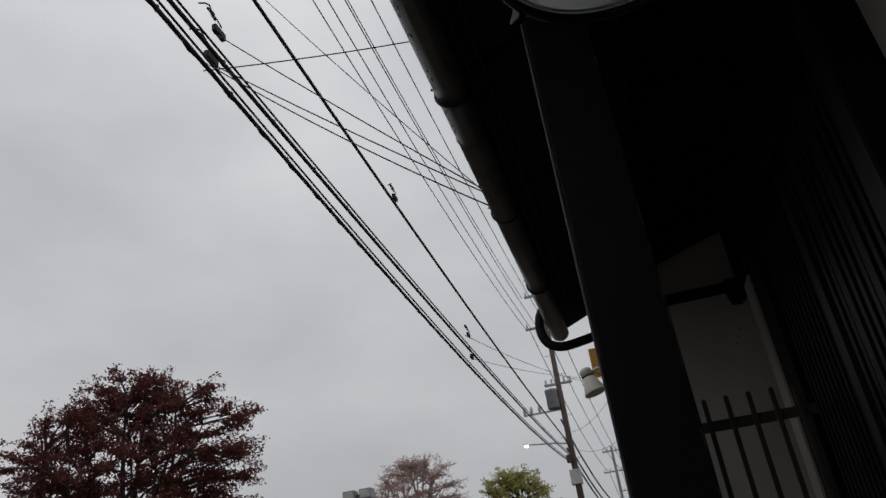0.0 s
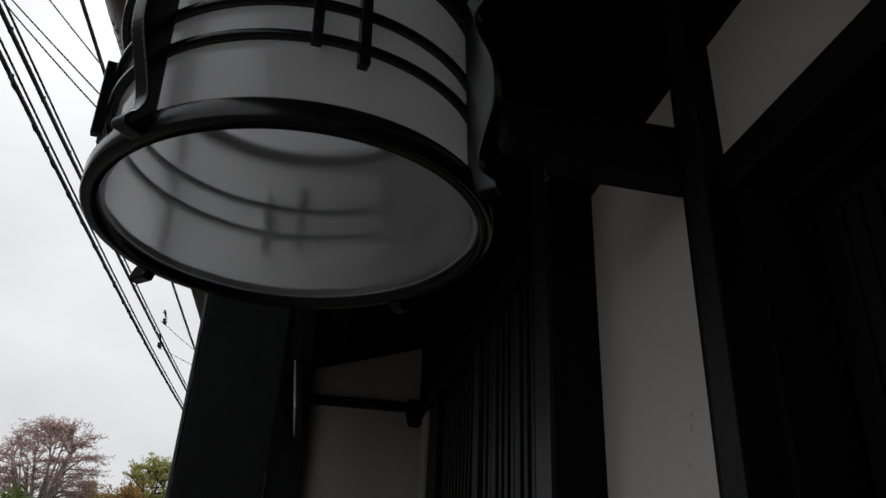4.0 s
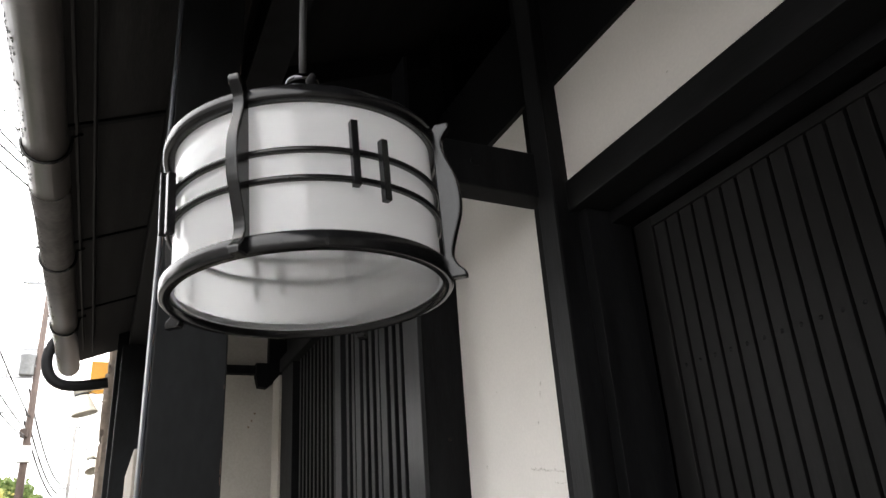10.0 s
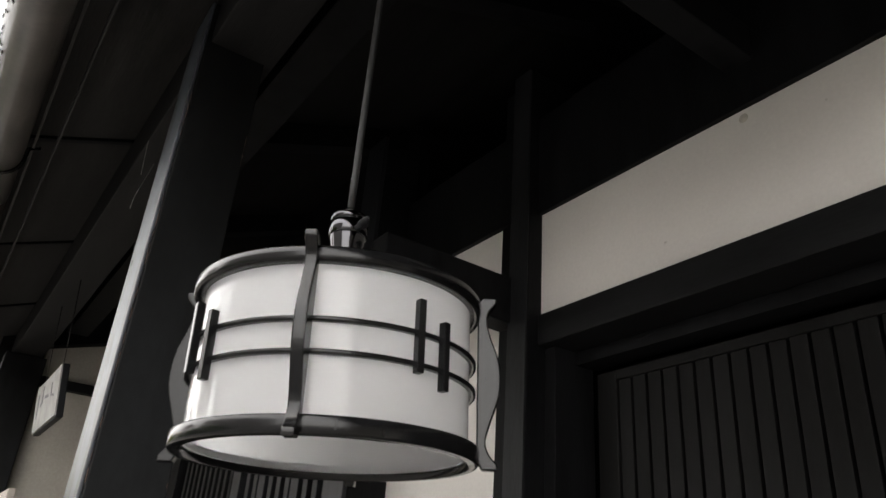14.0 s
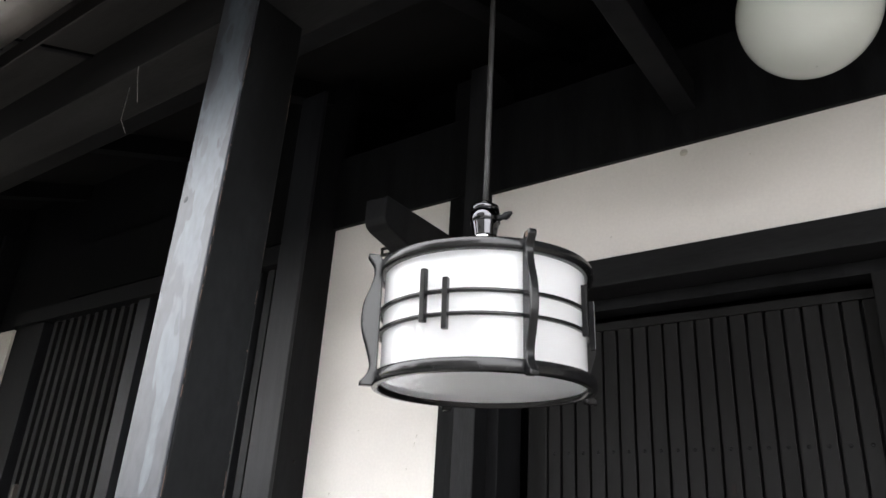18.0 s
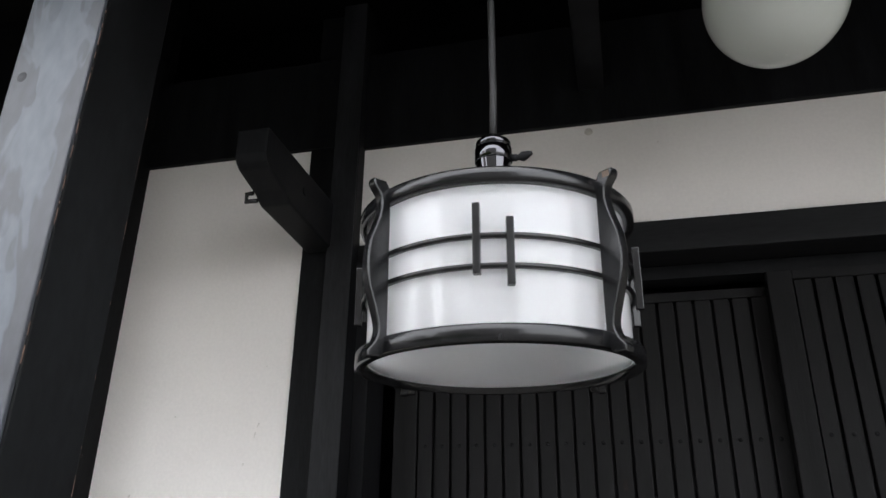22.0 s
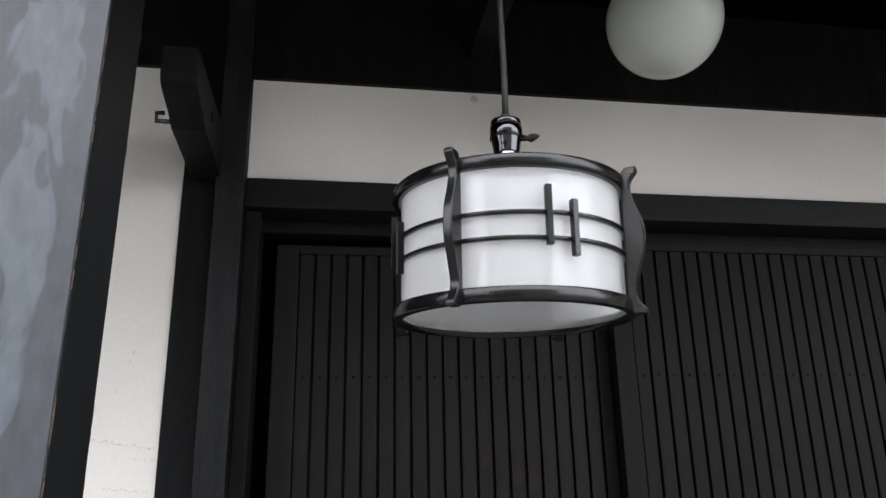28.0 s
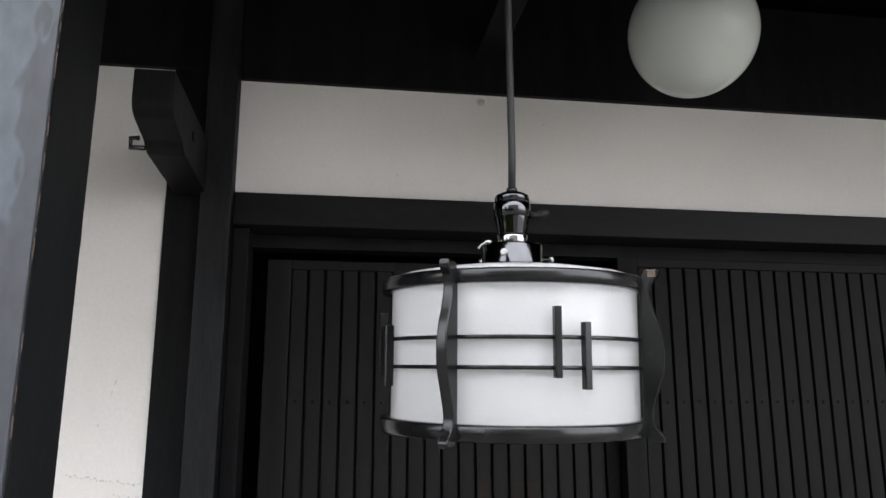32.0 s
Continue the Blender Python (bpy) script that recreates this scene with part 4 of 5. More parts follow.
def grow(bm, start, way, length, radius, depth, rng, tips, spread, bend, low):
    """One limb and its forks, each thinner and shorter, rising in a bend."""
    pts, d = [start], way.normalized()
    for _ in range(4):
        d = (d + Vector((rng.gauss(0, bend), rng.gauss(0, bend), rng.gauss(0, bend) + 0.04))).normalized()
        pts.append(pts[-1] + d * length / 4)
    tube(bm, pts, [radius * (1 - 0.12 * k) for k in range(5)], 6 if depth > 1 else 4, caps=False)
    if depth == 0:
        tips += pts[2:]
        return
    if depth <= low:
        tips += pts[3:]
    for k in range(3):
        axis = Vector((rng.gauss(0, 1), rng.gauss(0, 1), rng.gauss(0, 0.6))).normalized()
        turned = (d + axis * spread).normalized()
        grow(bm, pts[-1 - (k == 2)], turned, length * rng.uniform(0.62, 0.82), radius * 0.55, depth - 1, rng, tips, spread, bend, low)


def tree(name, at, height, width, leaves, bark, count, size, label, seed, stems=4, depth=4, trunk=0.18, lean=0.45, spread=0.5, clump=0.35, low=2, flat=0.7, keep=1.0):
    rng = random.Random(seed)
    t = thing(name, at, label, "tree")
    bm, tips = bmesh.new(), []
    base = Vector((0, 0, 0))
    fork = Vector((0, 0, height * trunk))
    r = height * 0.022
    tube(bm, [base, base.lerp(fork, 0.5), fork], [r * 1.25, r, r * 0.95], 10, caps=False)
    for k in range(stems):
        a = 2 * math.pi * (k + 0.3 * rng.random()) / stems
        way = Vector((math.cos(a) * lean, math.sin(a) * lean, 1.0))
        grow(bm, fork, way, height * 0.27, r * 0.6, depth, rng, tips, spread, 0.09, low)
    top = max(p.z for p in tips)
    wide = max(math.hypot(p.x, p.y) for p in tips)
    sc = Matrix.Diagonal((width / 2 / wide, width / 2 / wide, (height - clump) / top, 1))
    bmesh.ops.transform(bm, matrix=sc, verts=bm.verts)
    tips = [sc @ p for p in tips]
    part("trunk", bm, bark, t, "forked trunk and limbs")
    if count:
        verts, faces = leaf_cloud(rng.sample(tips, int(len(tips) * keep)), count, clump, size, rng, flat)
        me = bpy.data.meshes.new("crown")
        me.from_pydata(verts, [], faces)
        me.materials.append(leaves)
        part("crown", me, None, t)
    return t


def fan_tree(name, at, height, reach, crown_low, fork, leaves, bark, clumps, per, size, label, seed, mains=9, clump=0.5, inner=0.5, spray=5, droop=0.45, uneven=0.16):
    """A vase-shaped tree: limbs fan out from a low fork to a dome of leafy sprays."""
    rng = random.Random(seed)
    t = thing(name, at, label, "tree")
    mid = crown_low + 0.42 * (height - crown_low)
    up, down = height - mid, mid - crown_low

    def dome(a, e, u):
        lump = u * (0.93 + uneven * noise.noise(Vector((2.1 * math.cos(a), 2.1 * math.sin(a), 2.6 * e + seed))))
        return Vector((reach * math.cos(e) * math.cos(a) * lump, reach * math.cos(e) * math.sin(a) * lump, mid + (up if e > 0 else down) * math.sin(e) * lump))

    def bow(p, q, lift, n=7):
        c = p.lerp(q, 0.5) + Vector((rng.gauss(0, 0.06), rng.gauss(0, 0.06), lift)) * (q - p).length
        return [p * (1 - k) ** 2 + c * 2 * k * (1 - k) + q * k * k for k in [i / n for i in range(n + 1)]]

    bm, r = bmesh.new(), height * 0.019
    root = Vector((0, 0, fork))
    tube(bm, [(0, 0, 0), (0.03, 0, fork * 0.5), root], [r * 1.5, r * 1.2, r * 1.25], 10, caps=False)
    limbs = []
    for k in range(mains):
        a = 2.4 * k + rng.uniform(-0.3, 0.3)
        e = 0.15 + 1.1 * ((k * 0.618) % 1.0)
        pts = bow(root, dome(a, e, 0.72), 0.06, 9)
        tube(bm, pts, [r * (0.62 - 0.055 * j) for j in range(10)], 7, caps=False)
        limbs += pts[2:]
    verts, faces = [], []
    for k in range(clumps):
        a, e = 2.39996 * k, -0.72 + 2.2 * (((k + 0.5) * 0.7549) % 1.0) ** 1.15
        p = dome(a, e, inner + (1 - inner) * math.sqrt(rng.random()))
        start = min(limbs, key=lambda b: (b - p).length + (2.0 if b.z > p.z else 0.0))
        tube(bm, bow(start, p, droop * 0.2, 5), [r * (0.26 - 0.035 * j) for j in range(6)], 4, caps=False)
        heads = [p]
        for _ in range(spray):
            way = Vector((rng.gauss(0, 1), rng.gauss(0, 1), rng.gauss(0.15, 0.55))).normalized()
            tip = p + (way + (p - start).normalized() * 0.5) * clump * rng.uniform(0.6, 1.3)
            twig = bow(start.lerp(p, 0.8), tip, 0.08, 3)
            tube(bm, twig, [r * 0.085, r * 0.07, r * 0.05, r * 0.035], 3, caps=False)
            heads += twig[1:]
        v, f = leaf_cloud(heads, per, clump * 0.26, size, rng, 0.6)
        n = len(verts)
        verts += v
        faces += [tuple(j + n for j in q) for q in f]
    part("trunk", bm, bark, t, "forked trunk and fanning limbs")
    me = bpy.data.meshes.new("crown")
    me.from_pydata(verts, [], faces)
    me.materials.append(leaves)
    part("crown", me, None, t)
    return t


def bushy(name, at, size, leaves, count, leaf, label, category, seed, boxy=False):
    """A hedge or clipped shrub: twigs inside a shell of many small leaves with an uneven outline."""
    rng = random.Random(seed)
    t = thing(name, at, label, category)
    sx, sy, sz = size
    verts, faces = [], []
    pts = []
    for _ in range(count):
        if boxy:
            p = Vector((rng.uniform(-1, 1), rng.uniform(-1, 1), rng.random()))
            side = rng.choice("xyzzy")
            if side == "x":
                p.x = rng.choice((-1, 1))
            elif side == "y":
                p.y = rng.choice((-1, 1, 1))
            else:
                p.z = 1.0
        else:
            p = Vector((rng.gauss(0, 1), rng.gauss(0, 1), abs(rng.gauss(0, 1)))).normalized() * rng.uniform(0.82, 1.0)
        bump = 1 + 0.10 * noise.noise(Vector((p.x * sx, p.y * sy, p.z * sz)) * 1.3 + Vector((seed, 0, 0)))
        pts.append(Vector((p.x * sx / 2 * bump, p.y * sy / 2 * bump, max(0.05, p.z * sz * bump))))
    v, f = leaf_cloud(pts, count, 0.05, leaf, rng)
    me = bpy.data.meshes.new("leaves")
    me.from_pydata(v, [], f)
    me.materials.append(leaves)
    part("leaves", me, None, t)
    bm = bmesh.new()
    if boxy:
        box(bm, -sx * 0.46, sx * 0.46, -sy * 0.42, sy * 0.42, 0, sz * 0.93, bevel=0.12)
    else:
        bmesh.ops.create_icosphere(bm, subdivisions=4, radius=1.0)
        bmesh.ops.bisect_plane(bm, geom=bm.verts[:] + bm.edges[:] + bm.faces[:], plane_co=(0, 0, 0.02), plane_no=(0, 0, 1), clear_inner=True)
        bmesh.ops.transform(bm, matrix=Matrix.Diagonal((sx * 0.45, sy * 0.45, sz * 0.9, 1)), verts=bm.verts)
    part("inner_growth", bm, L_GREEN, t, "dense dark inner foliage")
    return t


fan_tree("red_tree", (-22.4, -17.15, 0), 11.4, 4.6, 4.9, 3.0, L_RED, M_BARK, 205, 290, 0.054, "broad tree with dark red autumn leaves", 3, mains=14, clump=0.56, inner=0.40, uneven=0.27)
fan_tree("pink_tree", (-44.6, -13.8, 0), 11.1, 2.95, 5.9, 3.9, L_PINK, M_PALEBARK, 120, 110, 0.055, "half-bare tree with fading pink leaves", 9, mains=20, clump=0.58, inner=0.72, spray=8)
fan_tree("yellow_tree", (-53.9, -9.3, 0), 10.9, 3.0, 5.6, 3.6, L_YELLOW, M_BARK, 130, 120, 0.080, "spreading tree with yellow-green leaves", 12, mains=10, clump=0.55, inner=0.5)
tree("orange_tree", (-50.6, -10.7, 0), 9.0, 5.0, L_ORANGE, M_BARK, 12000, 0.10, "small tree with orange-brown leaves", 15, stems=5, depth=4, trunk=0.22, lean=0.6, spread=0.6, clump=0.5)
tree("bare_tree", (-55.5, -12.6, 0), 9.6, 5.5, L_PINK, M_PALEBARK, 500, 0.10, "pale bare tree behind the others", 18, stems=5, depth=5, trunk=0.25, lean=0.45, spread=0.45)
tree("green_tree", (-68.0, -6.6, 0), 9.6, 7.0, L_GREEN, M_BARK, 9000, 0.20, "dense dark green tree by the road", 22, stems=5, depth=4, trunk=0.2, lean=0.6, spread=0.6, clump=0.7)
tree("green_tree", (-76.0, -4.8, 0), 8.0, 6.4, L_GREEN, M_BARK, 7000, 0.20, "dense dark green tree by the road", 25, stems=5, depth=4, trunk=0.2, lean=0.6, spread=0.6, clump=0.7)
tree("yellow_tree", (-57.5, -7.2, 0), 7.8, 6.4, L_YELLOW, M_BARK, 8000, 0.17, "low yellow-green tree beside the road", 28, stems=5, depth=4, trunk=0.18, lean=0.7, spread=0.6, clump=0.6)
tree("green_tree", (-39.8, -13.2, 0), 7.2, 4.2, L_GREEN, M_BARK, 5000, 0.16, "dark evergreen below the pink tree", 31, stems=4, depth=4, trunk=0.15, lean=0.5, spread=0.55, clump=0.5)
tree("orange_tree", (-46.5, -20.0, 0), 6.4, 7.0, L_ORANGE, M_BARK, 5000, 0.16, "low tree with brown leaves behind the building", 33, stems=5, depth=4, trunk=0.2, lean=0.7, spread=0.6, clump=0.5)
tree("green_tree", (-33.0, -21.0, 0), 6.6, 3.6, L_GREEN, M_BARK, 2500, 0.14, "small dark tree behind the flat roof", 36, stems=4, depth=3, trunk=0.3, lean=0.5, spread=0.6, clump=0.4)

# a conical yellowing conifer
con = thing("conifer", (-48.2, -12.3, 0), "conical yellow-green conifer with brown tips", "tree")
rng = random.Random(41)
part("trunk", tube(bmesh.new(), [(0, 0, 0), (0.05, 0, 4.0), (0, 0, 8.2)], [0.16, 0.10, 0.02], 8), M_BARK, con)
pts = []
for k in range(900):
    u = rng.random() ** 0.8
    a, r = rng.uniform(0, 6.283), (0.15 + 1.45 * (1 - u)) * math.sqrt(rng.uniform(0.3, 1))
    pts.append(Vector((r * math.cos(a), r * math.sin(a), 1.0 + 7.3 * u)))
v, f = leaf_cloud(pts, 7000, 0.16, 0.12, rng)
me = bpy.data.meshes.new("crown")
me.from_pydata(v, [], f)
me.materials.append(L_YELLOW)
part("crown", me, None, con)

bushy("hedge", (-5.75, -7.0, 0.02), (9.2, 1.9, 2.56), L_HEDGE, 60000, 0.034, "tall clipped green hedge across the road", "hedge", 51, boxy=True)
bushy("hedge", (-17.5, -11.5, 0.02), (7.5, 1.6, 2.05), L_HEDGE, 22000, 0.045, "low clipped hedge before the flat building", "hedge", 52, boxy=True)
bushy("shrub", (-31.0, -10.2, 0.02), (9.0, 3.2, 3.95), L_HEDGE, 26000, 0.06, "large rounded green shrub by the road", "shrub", 53)
bushy("shrub", (-39.5, -9.2, 0.02), (9.5, 3.0, 4.0), L_HEDGE, 22000, 0.07, "large rounded green shrub by the road", "shrub", 54)
bushy("shrub", (-48.0, -8.2, 0.02), (9.0, 3.0, 3.9), L_GREEN, 6000, 0.13, "dark rounded shrub along the road", "shrub", 55)
bushy("shrub", (-47.0, -14.5, 0.02), (9.0, 7.5, 6.2), L_GREEN, 9000, 0.14, "dense dark green thicket below the trees", "shrub", 56)
bushy("shrub", (-58.0, -9.5, 0.02), (12.0, 8.0, 6.6), L_ORANGE, 9000, 0.15, "tall brown and green thicket behind the trees", "shrub", 57)

# unseen plain wall added across the road; it limits low sky light and reflections
structure("wall_opposite", boxed(-7.0, 4.6, -10.5, -9.2, 0.0, 6.8), M_CONCPOLE, "plain grey unseen wall added across the road to bound reflections", "wall")

# added out of view: cuts off the sky reflected at the glass drum's right
structure("wall_neighbour", boxed(3.5, 13.0, -1.0, 6.0, 0.0, 5.6), M_CONCPOLE, "plain grey unseen wall added to edge the lamp's reflections", "wall")

# ---- flat-roofed building across the road ----
hall = thing("flat_building", (-30.0, -13.7, 0), "low flat-roofed beige concrete building", "building")
part("wall", boxed(-8.3, 8.2, -9.0, 0.0, 0, 4.60), M_CONCRETE, hall)
part("roof", boxed(-8.4, 8.3, -9.1, 0.1, 4.601, 4.85, bevel=0.02), M_CONCRETE, hall)
for k in range(6):
    x = -6.9 + 1.65 * k
    w = part("window", boxed(x, x + 1.55, -0.02, 0.04, 2.55, 3.65, bevel=0.01), M_STEEL, hall)
    part("pane", boxed(x + 0.07, x + 1.48, 0.041, 0.05, 2.62, 3.58), M_PANE, w)
part("door_canopy", boxed(4.4, 6.9, 0.0, 1.1, 3.05, 3.22, bevel=0.02), M_POLE, hall, "dark canopy over the door")
part("door", boxed(4.9, 6.4, 0.0, 0.03, 0.0, 2.7), M_PANE, hall)
part("flagpole", tube(bmesh.new(), [(6.6, -1.0, 4.85), (6.75, -1.0, 7.0)], 0.04), M_STEEL, hall)
dish = part("dish", lathe(bmesh.new(), [(0.0, 0.0), (0.3, 0.05), (0.5, 0.16), (0.5, 0.18), (0.3, 0.07), (0.0, 0.02)], 24, False), M_STEEL, hall, "grey satellite dish", at=(7.6, -1.2, 5.35))
dish.rotation_euler = (radians(55), 0, radians(40))
part("dish_mast", tube(bmesh.new(), [(7.6, -1.2, 4.85), (7.6, -1.2, 5.35)], 0.04), M_STEEL, hall)


def twin_lamp(at, height, heads, big=1.0):
    t = thing("twin_street_lamp", at, "brown post with two box-shaped lamp heads", "street lamp", "park lamps")
    part("post", tube(bmesh.new(), [(0, 0, 0), (0, 0, height * 0.5), (0, 0, height - 0.15)], [0.11, 0.09, 0.07], 12), M_POLE, t)
    part("crossbar", tube(bmesh.new(), [(0, -heads, height - 0.2), (0, heads, height - 0.2)], 0.05), M_POLE, t)
    for sgn in (-1, 1):
        w, c = 0.27 * big, sgn * heads
        hd = part("head", boxed(-w, w, c - w, c + w, height + 0.04 - 1.7 * w, height + 0.04, bevel=0.03 * big), M_STEEL, t)
        part("lens", boxed(w + 0.001, w + 0.02, c - 0.8 * w, c + 0.8 * w, height + 0.04 - 1.5 * w, height + 0.04 - 0.2 * w, bevel=0.005), M_LANTERN, hd)
    return t


twin_lamp((-30.4, -12.1, 0), 7.2, 0.38)
twin_lamp((-43.7, -9.45, 0), 6.35, 0.27, 0.62)
twin_lamp((-57.0, -6.4, 0), 6.2, 0.42)


# ---- utility poles and wires ----
def utility_pole(at, height, mat, full, label):
    p = thing("utility_pole", at, label, "utility pole", "poles along the street")
    part("shaft", tube(bmesh.new(), [(0, 0, 0), (0, 0, height * 0.5), (0, 0, height)], [0.150, 0.125, 0.095], 14), mat, p)
    for z, w in ((height - 0.35, 0.75), (height - 1.9, 0.95), (height - 4.6, 0.6)):
        part("crossarm", boxed(-0.05, 0.05, -w, w, z - 0.05, z + 0.05, bevel=0.01), M_STEEL, p)
        for y in (-w + 0.08, -w * 0.45, w * 0.45, w - 0.08):
            part("insulator", lathe(bmesh.new(), [(0.0, 0.2), (0.03, 0.2), (0.055, 0.15), (0.03, 0.12), (0.055, 0.07), (0.03, 0.04), (0.03, 0.0), (0.0, 0.0)], 10, False), M_LANTERN, p, at=(0, y, z + 0.05))
    if full:
        part("transformer", lathe(bmesh.new(), [(0, 0), (0.24, 0), (0.27, 0.04), (0.27, 0.72), (0.29, 0.75), (0.29, 0.82), (0.1, 0.88), (0, 0.88)], 24, False), M_STEEL, p, "grey drum transformer", at=(0.05, -0.36, 8.75))
        part("transformer_stay", boxed(-0.05, 0.1, -0.25, 0.0, 9.1, 9.18), M_STEEL, p)
        part("cutout_arm", boxed(-0.04, 0.04, -1.7, 0.0, 8.66, 8.72), M_STEEL, p)
        for y in (-1.65, -1.35, -1.0):
            part("cutout", lathe(bmesh.new(), [(0, 0.32), (0.05, 0.3), (0.07, 0.16), (0.05, 0.02), (0, 0)], 10, False), M_LANTERN, p, at=(0, y, 8.72))
        part("switch_box", boxed(-0.15, 0.2, -0.25, 0.20, 5.55, 6.15, bevel=0.03), M_LANTERN, p, "pale grey switch box")
        part("clamp_box", boxed(-0.1, 0.22, -0.26, 0.0, 6.45, 6.75, bevel=0.02), M_POLE, p)
        part("hazard_band", lathe(bmesh.new(), [(0.150, 2.20), (0.156, 2.20), (0.156, 2.72), (0.150, 2.72)], 14), M_YELLOW, p, "yellow warning band")
        for k in range(10):
            part("step", tube(bmesh.new(), [(0, -0.12, 3.0 + 0.9 * k), (0, -0.34, 3.0 + 0.9 * k)] if k % 2 else [(0, 0.12, 3.0 + 0.9 * k), (0, 0.34, 3.0 + 0.9 * k)], 0.012, 5), M_STEEL, p)
    return p


pole = utility_pole((-30.5, -2.5, -0.12), 14.4, M_POLE, True, "brown utility pole with a drum transformer and switch box")
utility_pole((-59.2, -2.00, -0.12), 12.0, M_CONCPOLE, False, "grey concrete utility pole farther along the street")
utility_pole((-84.0, -2.10, -0.12), 12.0, M_CONCPOLE, False, "grey concrete utility pole far down the street")
utility_pole((15.0, -2.8, -0.12), 14.0, M_CONCPOLE, False, "grey concrete utility pole behind the viewer")
lamp = thing("street_light", (-30.5, -2.66, 7.40), "street light burning on a long arm from the utility pole", "street light")
part("arm", tube(bmesh.new(), [(0, 0.0, -0.25), (0, -0.6, -0.12), (0, -1.75, 0.0)], 0.03), M_STEEL, lamp)
part("housing", lathe(bmesh.new(), [(0, 0.08), (0.09, 0.05), (0.12, 0.0), (0.0, 0.0)], 16, False), M_STEEL, lamp, at=(0, -1.85, 0.0))
glow = bpy.data.materials.new("lit_street_lamp")
glow.use_nodes = True
glow.node_tree.nodes["Principled BSDF"].inputs["Emission Color"].default_value = (1.0, 0.9, 0.68, 1)
glow.node_tree.nodes["Principled BSDF"].inputs["Emission Strength"].default_value = 9.0
part("bulb", lathe(bmesh.new(), [(0, -0.09), (0.08, -0.07), (0.11, 0.0), (0, 0.0)], 16, False), glow, lamp, "lit lamp glass", at=(0, -1.85, -0.002))


def level(p):
    """The plan leans by 2.6 degrees towards the street: turns a point upright about the lamp."""
    y, z = p[1], p[2] - 1.70
    return Vector((p[0], 0.999 * y - LEAN * z, 1.70 + LEAN * y + 0.999 * z))


def sag(a, b, drop, n=24):
    a, b = Vector(a), Vector(b)
    return [a.lerp(b, k / n) - Vector((0, 0, 4 * drop * (k / n) * (1 - k / n))) for k in range(n + 1)]


def cable(pts, radius, label, ties=0.0, wrap=0.0, strands=1):
    """An overhead line; ties: spacing of its clips; wrap: the reach of a thin wire wound round it."""
    pts = [level(p) for p in pts]
    c = thing("overhead_cable", pts[0], label, "cable", "wires over the street")
    o = pts[0]
    path = [p - o for p in pts]
    part("cable", tube(bmesh.new(), path, radius, 6), M_CABLE, c)
    rise = (0.0, 0.06, 0.07)
    for k in range(1, strands):
        part("strand", tube(bmesh.new(), [p + Vector((0, 0.02 * k, rise[k])) for p in path], radius * 0.55, 5), M_CABLE, c)
    if ties:
        total = (path[-1] - path[0]).length
        me = mesh_of(boxed(-0.014, 0.014, -0.016, 0.016, -0.024, 0.034, bevel=0.004), "clip", M_CABLE)
        for k in range(1, int(total / ties)):
            u = k * ties / total * (len(path) - 1)
            i = int(u)
            part("clip", me, None, c, at=path[i].lerp(path[min(i + 1, len(path) - 1)], u - i))
    if wrap:
        coil, steps = [], 420
        for k in range(steps):
            u = k / (steps - 1) * (len(path) - 1)
            i = min(int(u), len(path) - 2)
            p = path[i].lerp(path[i + 1], u - i)
            coil.append(p + wrap * Vector((0, math.cos(k * 1.1), math.sin(k * 1.1) - 0.4)))
        part("winding", tube(bmesh.new(), coil, 0.008, 4), M_CABLE, c)
    return c


cable(sag((-30.5, -2.7, 6.41), (15.0, -2.77, 7.25), 1.24, 30), 0.021, "thick bundled cable with a loosely wound wire", 1.1, 0.020, 2)
cable(sag((-30.5, -2.7, 6.70), (15.0, -2.68, 6.46), 0.70, 30), 0.021, "thick bundled cable with clips", 0.95, 0.0, 2)
cable(sag((-30.5, -2.6, 7.14), (15.0, -3.0, 9.46), 0.75, 30), 0.024, "thick clipped overhead cable", 0.9, 0.0, 1)
for y, z in ((-3.25, 12.45), (-3.02, 12.45), (-2.75, 12.45), (-2.35, 12.5), (-2.0, 12.5), (-1.7, 13.9), (-3.1, 13.95)):
    cable(sag((-30.5, y, z), (15.0, y, z), 1.5, 24), 0.012 if y < -2.3 else 0.009, "thin power line high over the street")
for y0, z0, y1, z1 in ((-2.75, 7.0, -2.1, 6.6), (-2.75, 7.45, -2.1, 7.0), (-2.70, 8.2, -2.1, 7.6), (-3.1, 12.4, -2.4, 10.0), (-2.5, 12.4, -1.5, 10.0), (-1.9, 12.4, -1.0, 10.0)):
    cable(sag((-30.5, y0, z0), (-59.2, y1, z1), 1.1, 16), 0.040 if z0 < 9 else 0.018, "cable running on to the next pole")
    cable(sag((-59.2, y1, z1), (-84.0, y1 - 0.1, z1), 0.9, 12), 0.040 if z0 < 9 else 0.018, "cable running on to the next pole")
for a, b, d in (((-3.95, -2.8, 6.35), (-4.07, -0.06, 3.25), 0.04), ((-3.85, -2.8, 5.9), (-3.73, -0.06, 3.16), 0.04), ((-3.80, -2.8, 5.85), (-3.80, -0.06, 3.12), 0.10), ((-5.12, -2.8, 7.94), (-5.5, -0.06, 3.56), 0.08), ((-3.75, -2.8, 5.72), (-4.85, 0.2, 6.09), 0.06), ((-13.6, -2.83, 5.98), (-22.0, 0.7, 7.0), 0.25), ((-13.6, -2.83, 6.48), (-22.0, 0.7, 6.6), 0.35), ((-30.5, -2.4, 7.6), (-14.0, 0.6, 5.6), 0.4), ((-30.5, -2.4, 6.9), (-18.0, 0.5, 5.2), 0.5)):
    cable(sag(a, b, d, 12), 0.0055, "thin service wire from the street to a house")
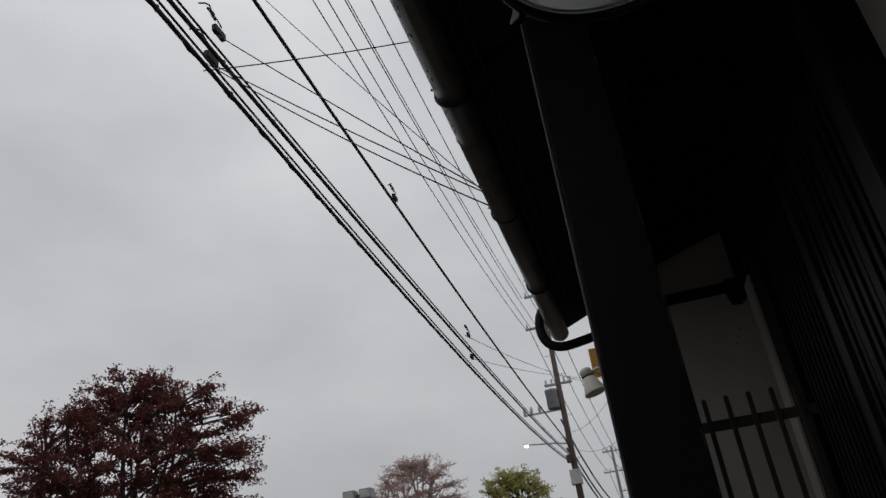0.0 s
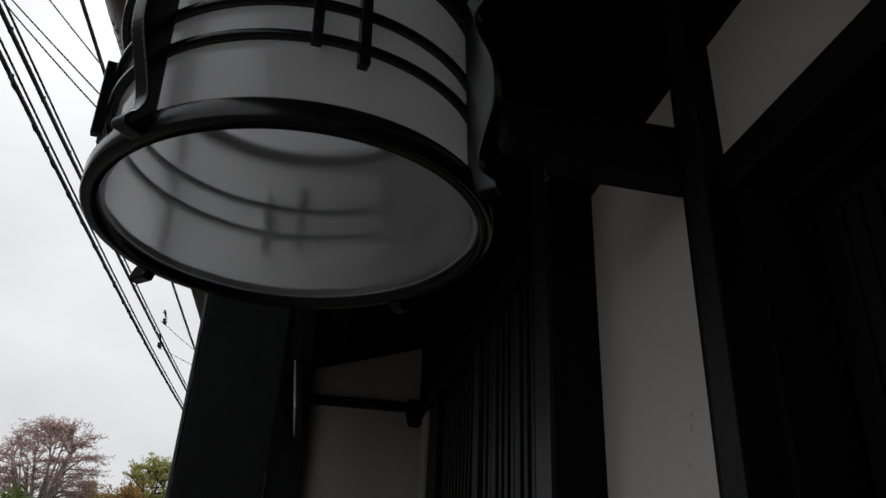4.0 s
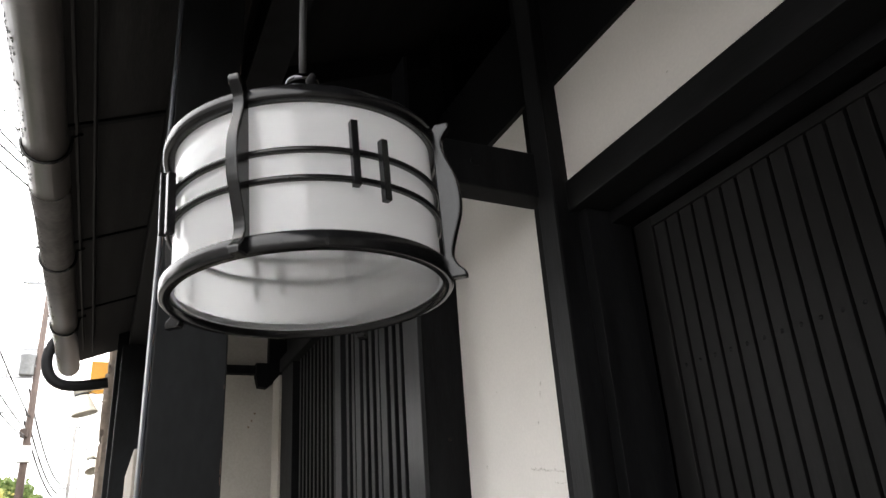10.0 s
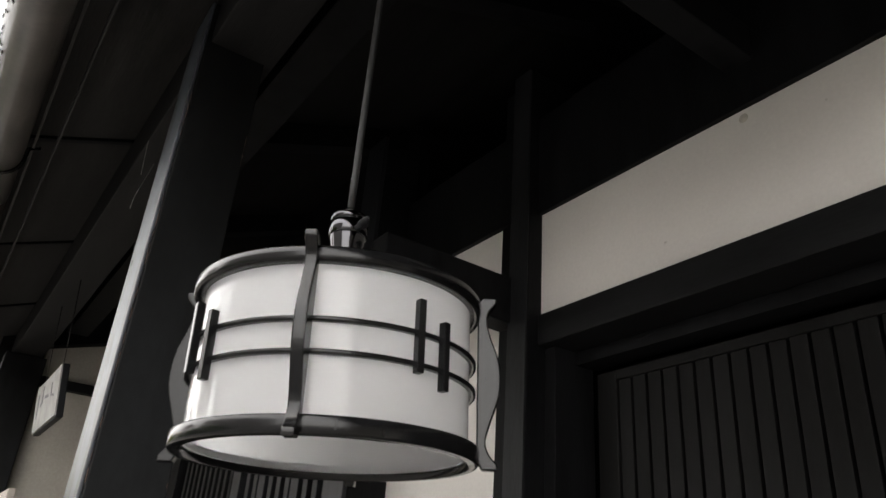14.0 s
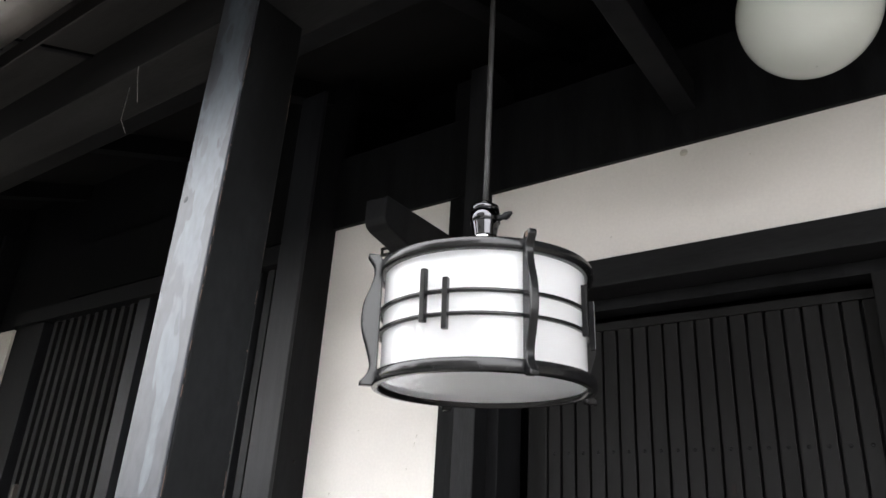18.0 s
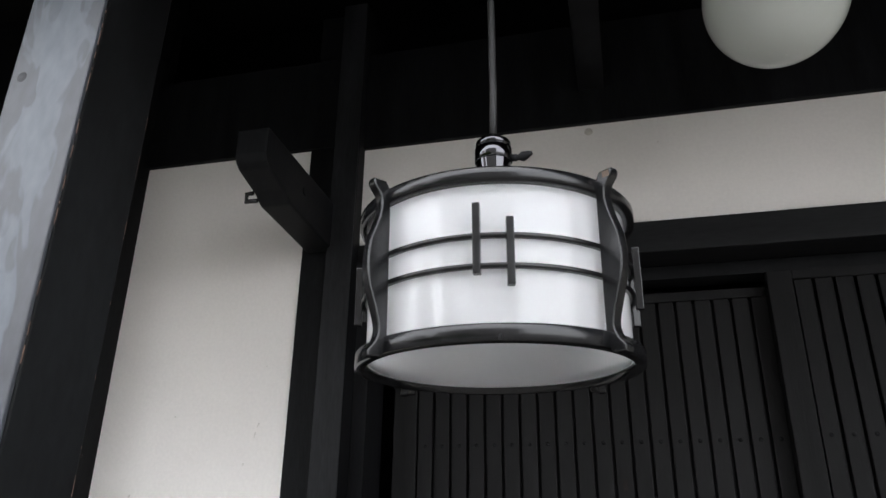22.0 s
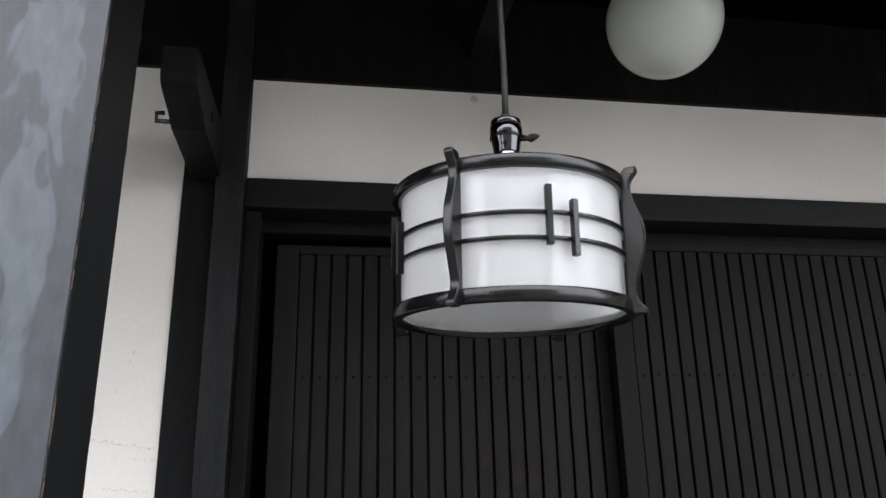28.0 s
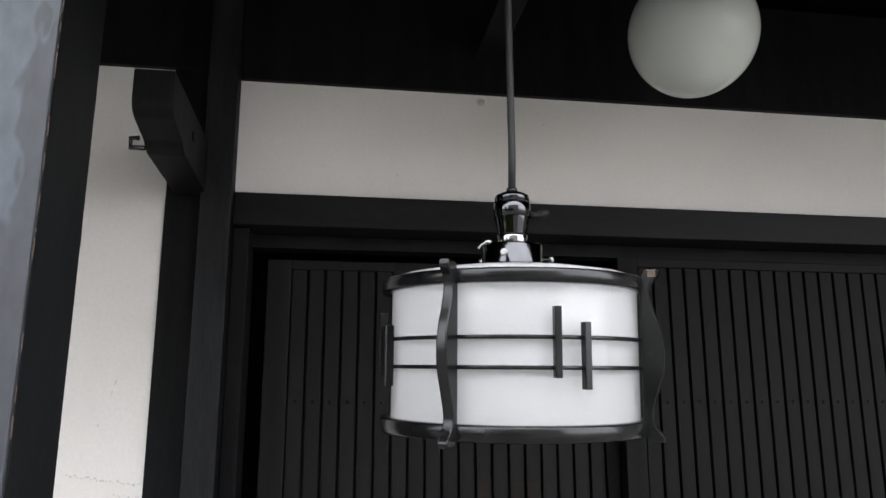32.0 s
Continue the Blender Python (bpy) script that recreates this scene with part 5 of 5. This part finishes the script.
for x, z in ((-3.85, 5.92), (-4.0, 6.38), (-13.6, 5.98), (-13.7, 6.5), (-9.5, 7.6)):
    j = thing("cable_joint", level((x, -2.78, z)), "dark splice box and curled wires on an overhead cable", "cable joint", "splices on the cables")
    part("sleeve", boxed(-0.09, 0.09, -0.025, 0.025, -0.03, 0.05, bevel=0.012), M_CABLE, j)
    part("curl", tube(bmesh.new(), [(0.10 * math.sin(k * 0.5) + 0.02 * k, 0.03 * math.cos(k), 0.06 + 0.13 * abs(math.sin(k * 0.45))) for k in range(15)], 0.008, 5), M_CABLE, j)

# ---- far down the street ----
car = thing("parked_car", (-66.0, -3.2, -0.12), "small white car far down the street", "car")
prof = [(-1.9, 0.35), (-1.9, 0.85), (-1.1, 0.95), (-0.5, 1.45), (1.0, 1.5), (1.75, 1.0), (1.9, 0.9), (1.9, 0.35)]
part("body", slab(bmesh.new(), prof, "y", -0.8, 0.8, bevel=0.06), M_CARPAINT, car)
part("windscreen", slab(bmesh.new(), [(1.08, 1.42), (1.72, 1.02), (1.73, 1.03), (1.10, 1.44)], "y", -0.7, 0.7), M_PANE, car)
for x in (-1.2, 1.2):
    for y in (-0.72, 0.72):
        w = part("wheel", tube(bmesh.new(), [(x, y - 0.1, 0.32), (x, y + 0.1, 0.32)], 0.32, 20), M_TYRE, car)
        part("rim", tube(bmesh.new(), [(x, y - 0.105, 0.32), (x, y + 0.105, 0.32)], 0.19, 16), M_STEEL, w)
for y in (-0.55, 0.55):
    part("headlight", boxed(1.88, 1.93, y - 0.14, y + 0.14, 0.68, 0.82, bevel=0.01), M_LANTERN, car)
sig = thing("traffic_light", (-80.0, -4.4, 6.8), "traffic light on a long arm showing green", "traffic light")
part("arm", tube(bmesh.new(), [(0, 0.5, 0.0), (0, 2.6, 0.05), (0, 2.6, -7.3)], 0.07), M_STEEL, sig)
part("housing", boxed(-0.15, 0.15, -0.6, 0.6, -0.22, 0.22, bevel=0.05), M_STEEL, sig)
lit = bpy.data.materials.new("lit_green_signal")
lit.use_nodes = True
lit.node_tree.nodes["Principled BSDF"].inputs["Emission Color"].default_value = (0.1, 1.0, 0.7, 1)
lit.node_tree.nodes["Principled BSDF"].inputs["Emission Strength"].default_value = 6.0
for k, m in ((-0.38, lit), (0.0, M_PANE), (0.38, M_PANE)):
    part("lens", lathe(bmesh.new(), [(0, 0.03), (0.15, 0.0), (0, 0)], 18, False), m, sig, "lit green lens" if m is lit else "dark lens", at=(0.151, k, 0)).rotation_euler.y = radians(90)
far = thing("distant_building", (-120.0, -8.0, 0), "pale building far down the street", "building")
part("wall", boxed(-6, 6, -14, 14, 0, 7.5), M_CONCRETE, far)
part("roof", boxed(-6.2, 6.2, -14.2, 14.2, 7.501, 7.9), M_STEEL, far)
for k in range(8):
    part("window", boxed(6.0, 6.06, -12.5 + 3.2 * k, -10.5 + 3.2 * k, 3.6, 5.4), M_PANE, far)

# ---- plumb: each thing upright at its levelled place ----
EAVES = ("ceiling", "outer_soffit", "soffit_batten", "fascia", "eave_strip", "eave_lath", "gutter", "roof", "rafter")
FACADE = ("wall_over_door", "wall_beside_door", "wall_behind_bay", "column_fillet", "column_1", "column_2", "wall_right", "door_lintel", "door_head", "wall_plate", "jamb", "house_back", "house_side", "threshold", "scuff", "stain")
STAY = ("lattice_bay", "wall_end", "wall_end_return", "wall_end_upper", "wall_end_beam", "wall_end_barge", "wall_end_corbel", "end_post", "drain_hose", "neighbour_shop", "orange_sign", "bell_lamp", "cobweb", "hanging_sign", "ground", "pavement", "far_pavement", "road_line", "pendant_lamp", "eave_post", "tie_joist", "wall_opposite", "wall_neighbour", "overhead_cable", "cable_joint")


def extent(ob):
    pts = []
    for o in [ob] + list(ob.children_recursive):
        if o.type == "MESH":
            m = o.matrix_world
            pts += [m @ Vector(c) for c in o.bound_box]
    return min(p.y for p in pts), max(p.y for p in pts), min(p.z for p in pts), max(p.z for p in pts)


bpy.context.view_layer.update()
for ob in [o for o in scene.objects if o.parent is None and o.type in ("MESH", "EMPTY")]:
    kind_name = ob.name.split(".")[0]
    if kind_name in STAY:
        continue
    y0, y1, z0, z1 = extent(ob)
    mid = (y0 + y1) / 2
    near = mid > -1.0
    if kind_name in EAVES:
        dy, dz, top = -0.037, -0.016, z1
    elif kind_name in FACADE:
        dy, dz, top = -0.024, 0.031, 2.2
    elif kind_name in ("lattice_door", "worn_patch"):
        dy, dz, top = -0.010, 0.034, 1.9
    elif near:
        dy, dz, top = -LEAN * (min(z1, 2.6) - 2.0 if z0 < 0.1 else (z0 + z1) / 2 - 1.7), LEAN * mid, min(z1, 2.2)
    else:
        dy, dz, top = -LEAN * (0.6 * z1 - 1.7), LEAN * (ob.location.y or mid), z1
    ob.location.y += dy
    if z0 < 0.1:
        ob.scale.z = (top + dz) / top
    else:
        ob.location.z += dz
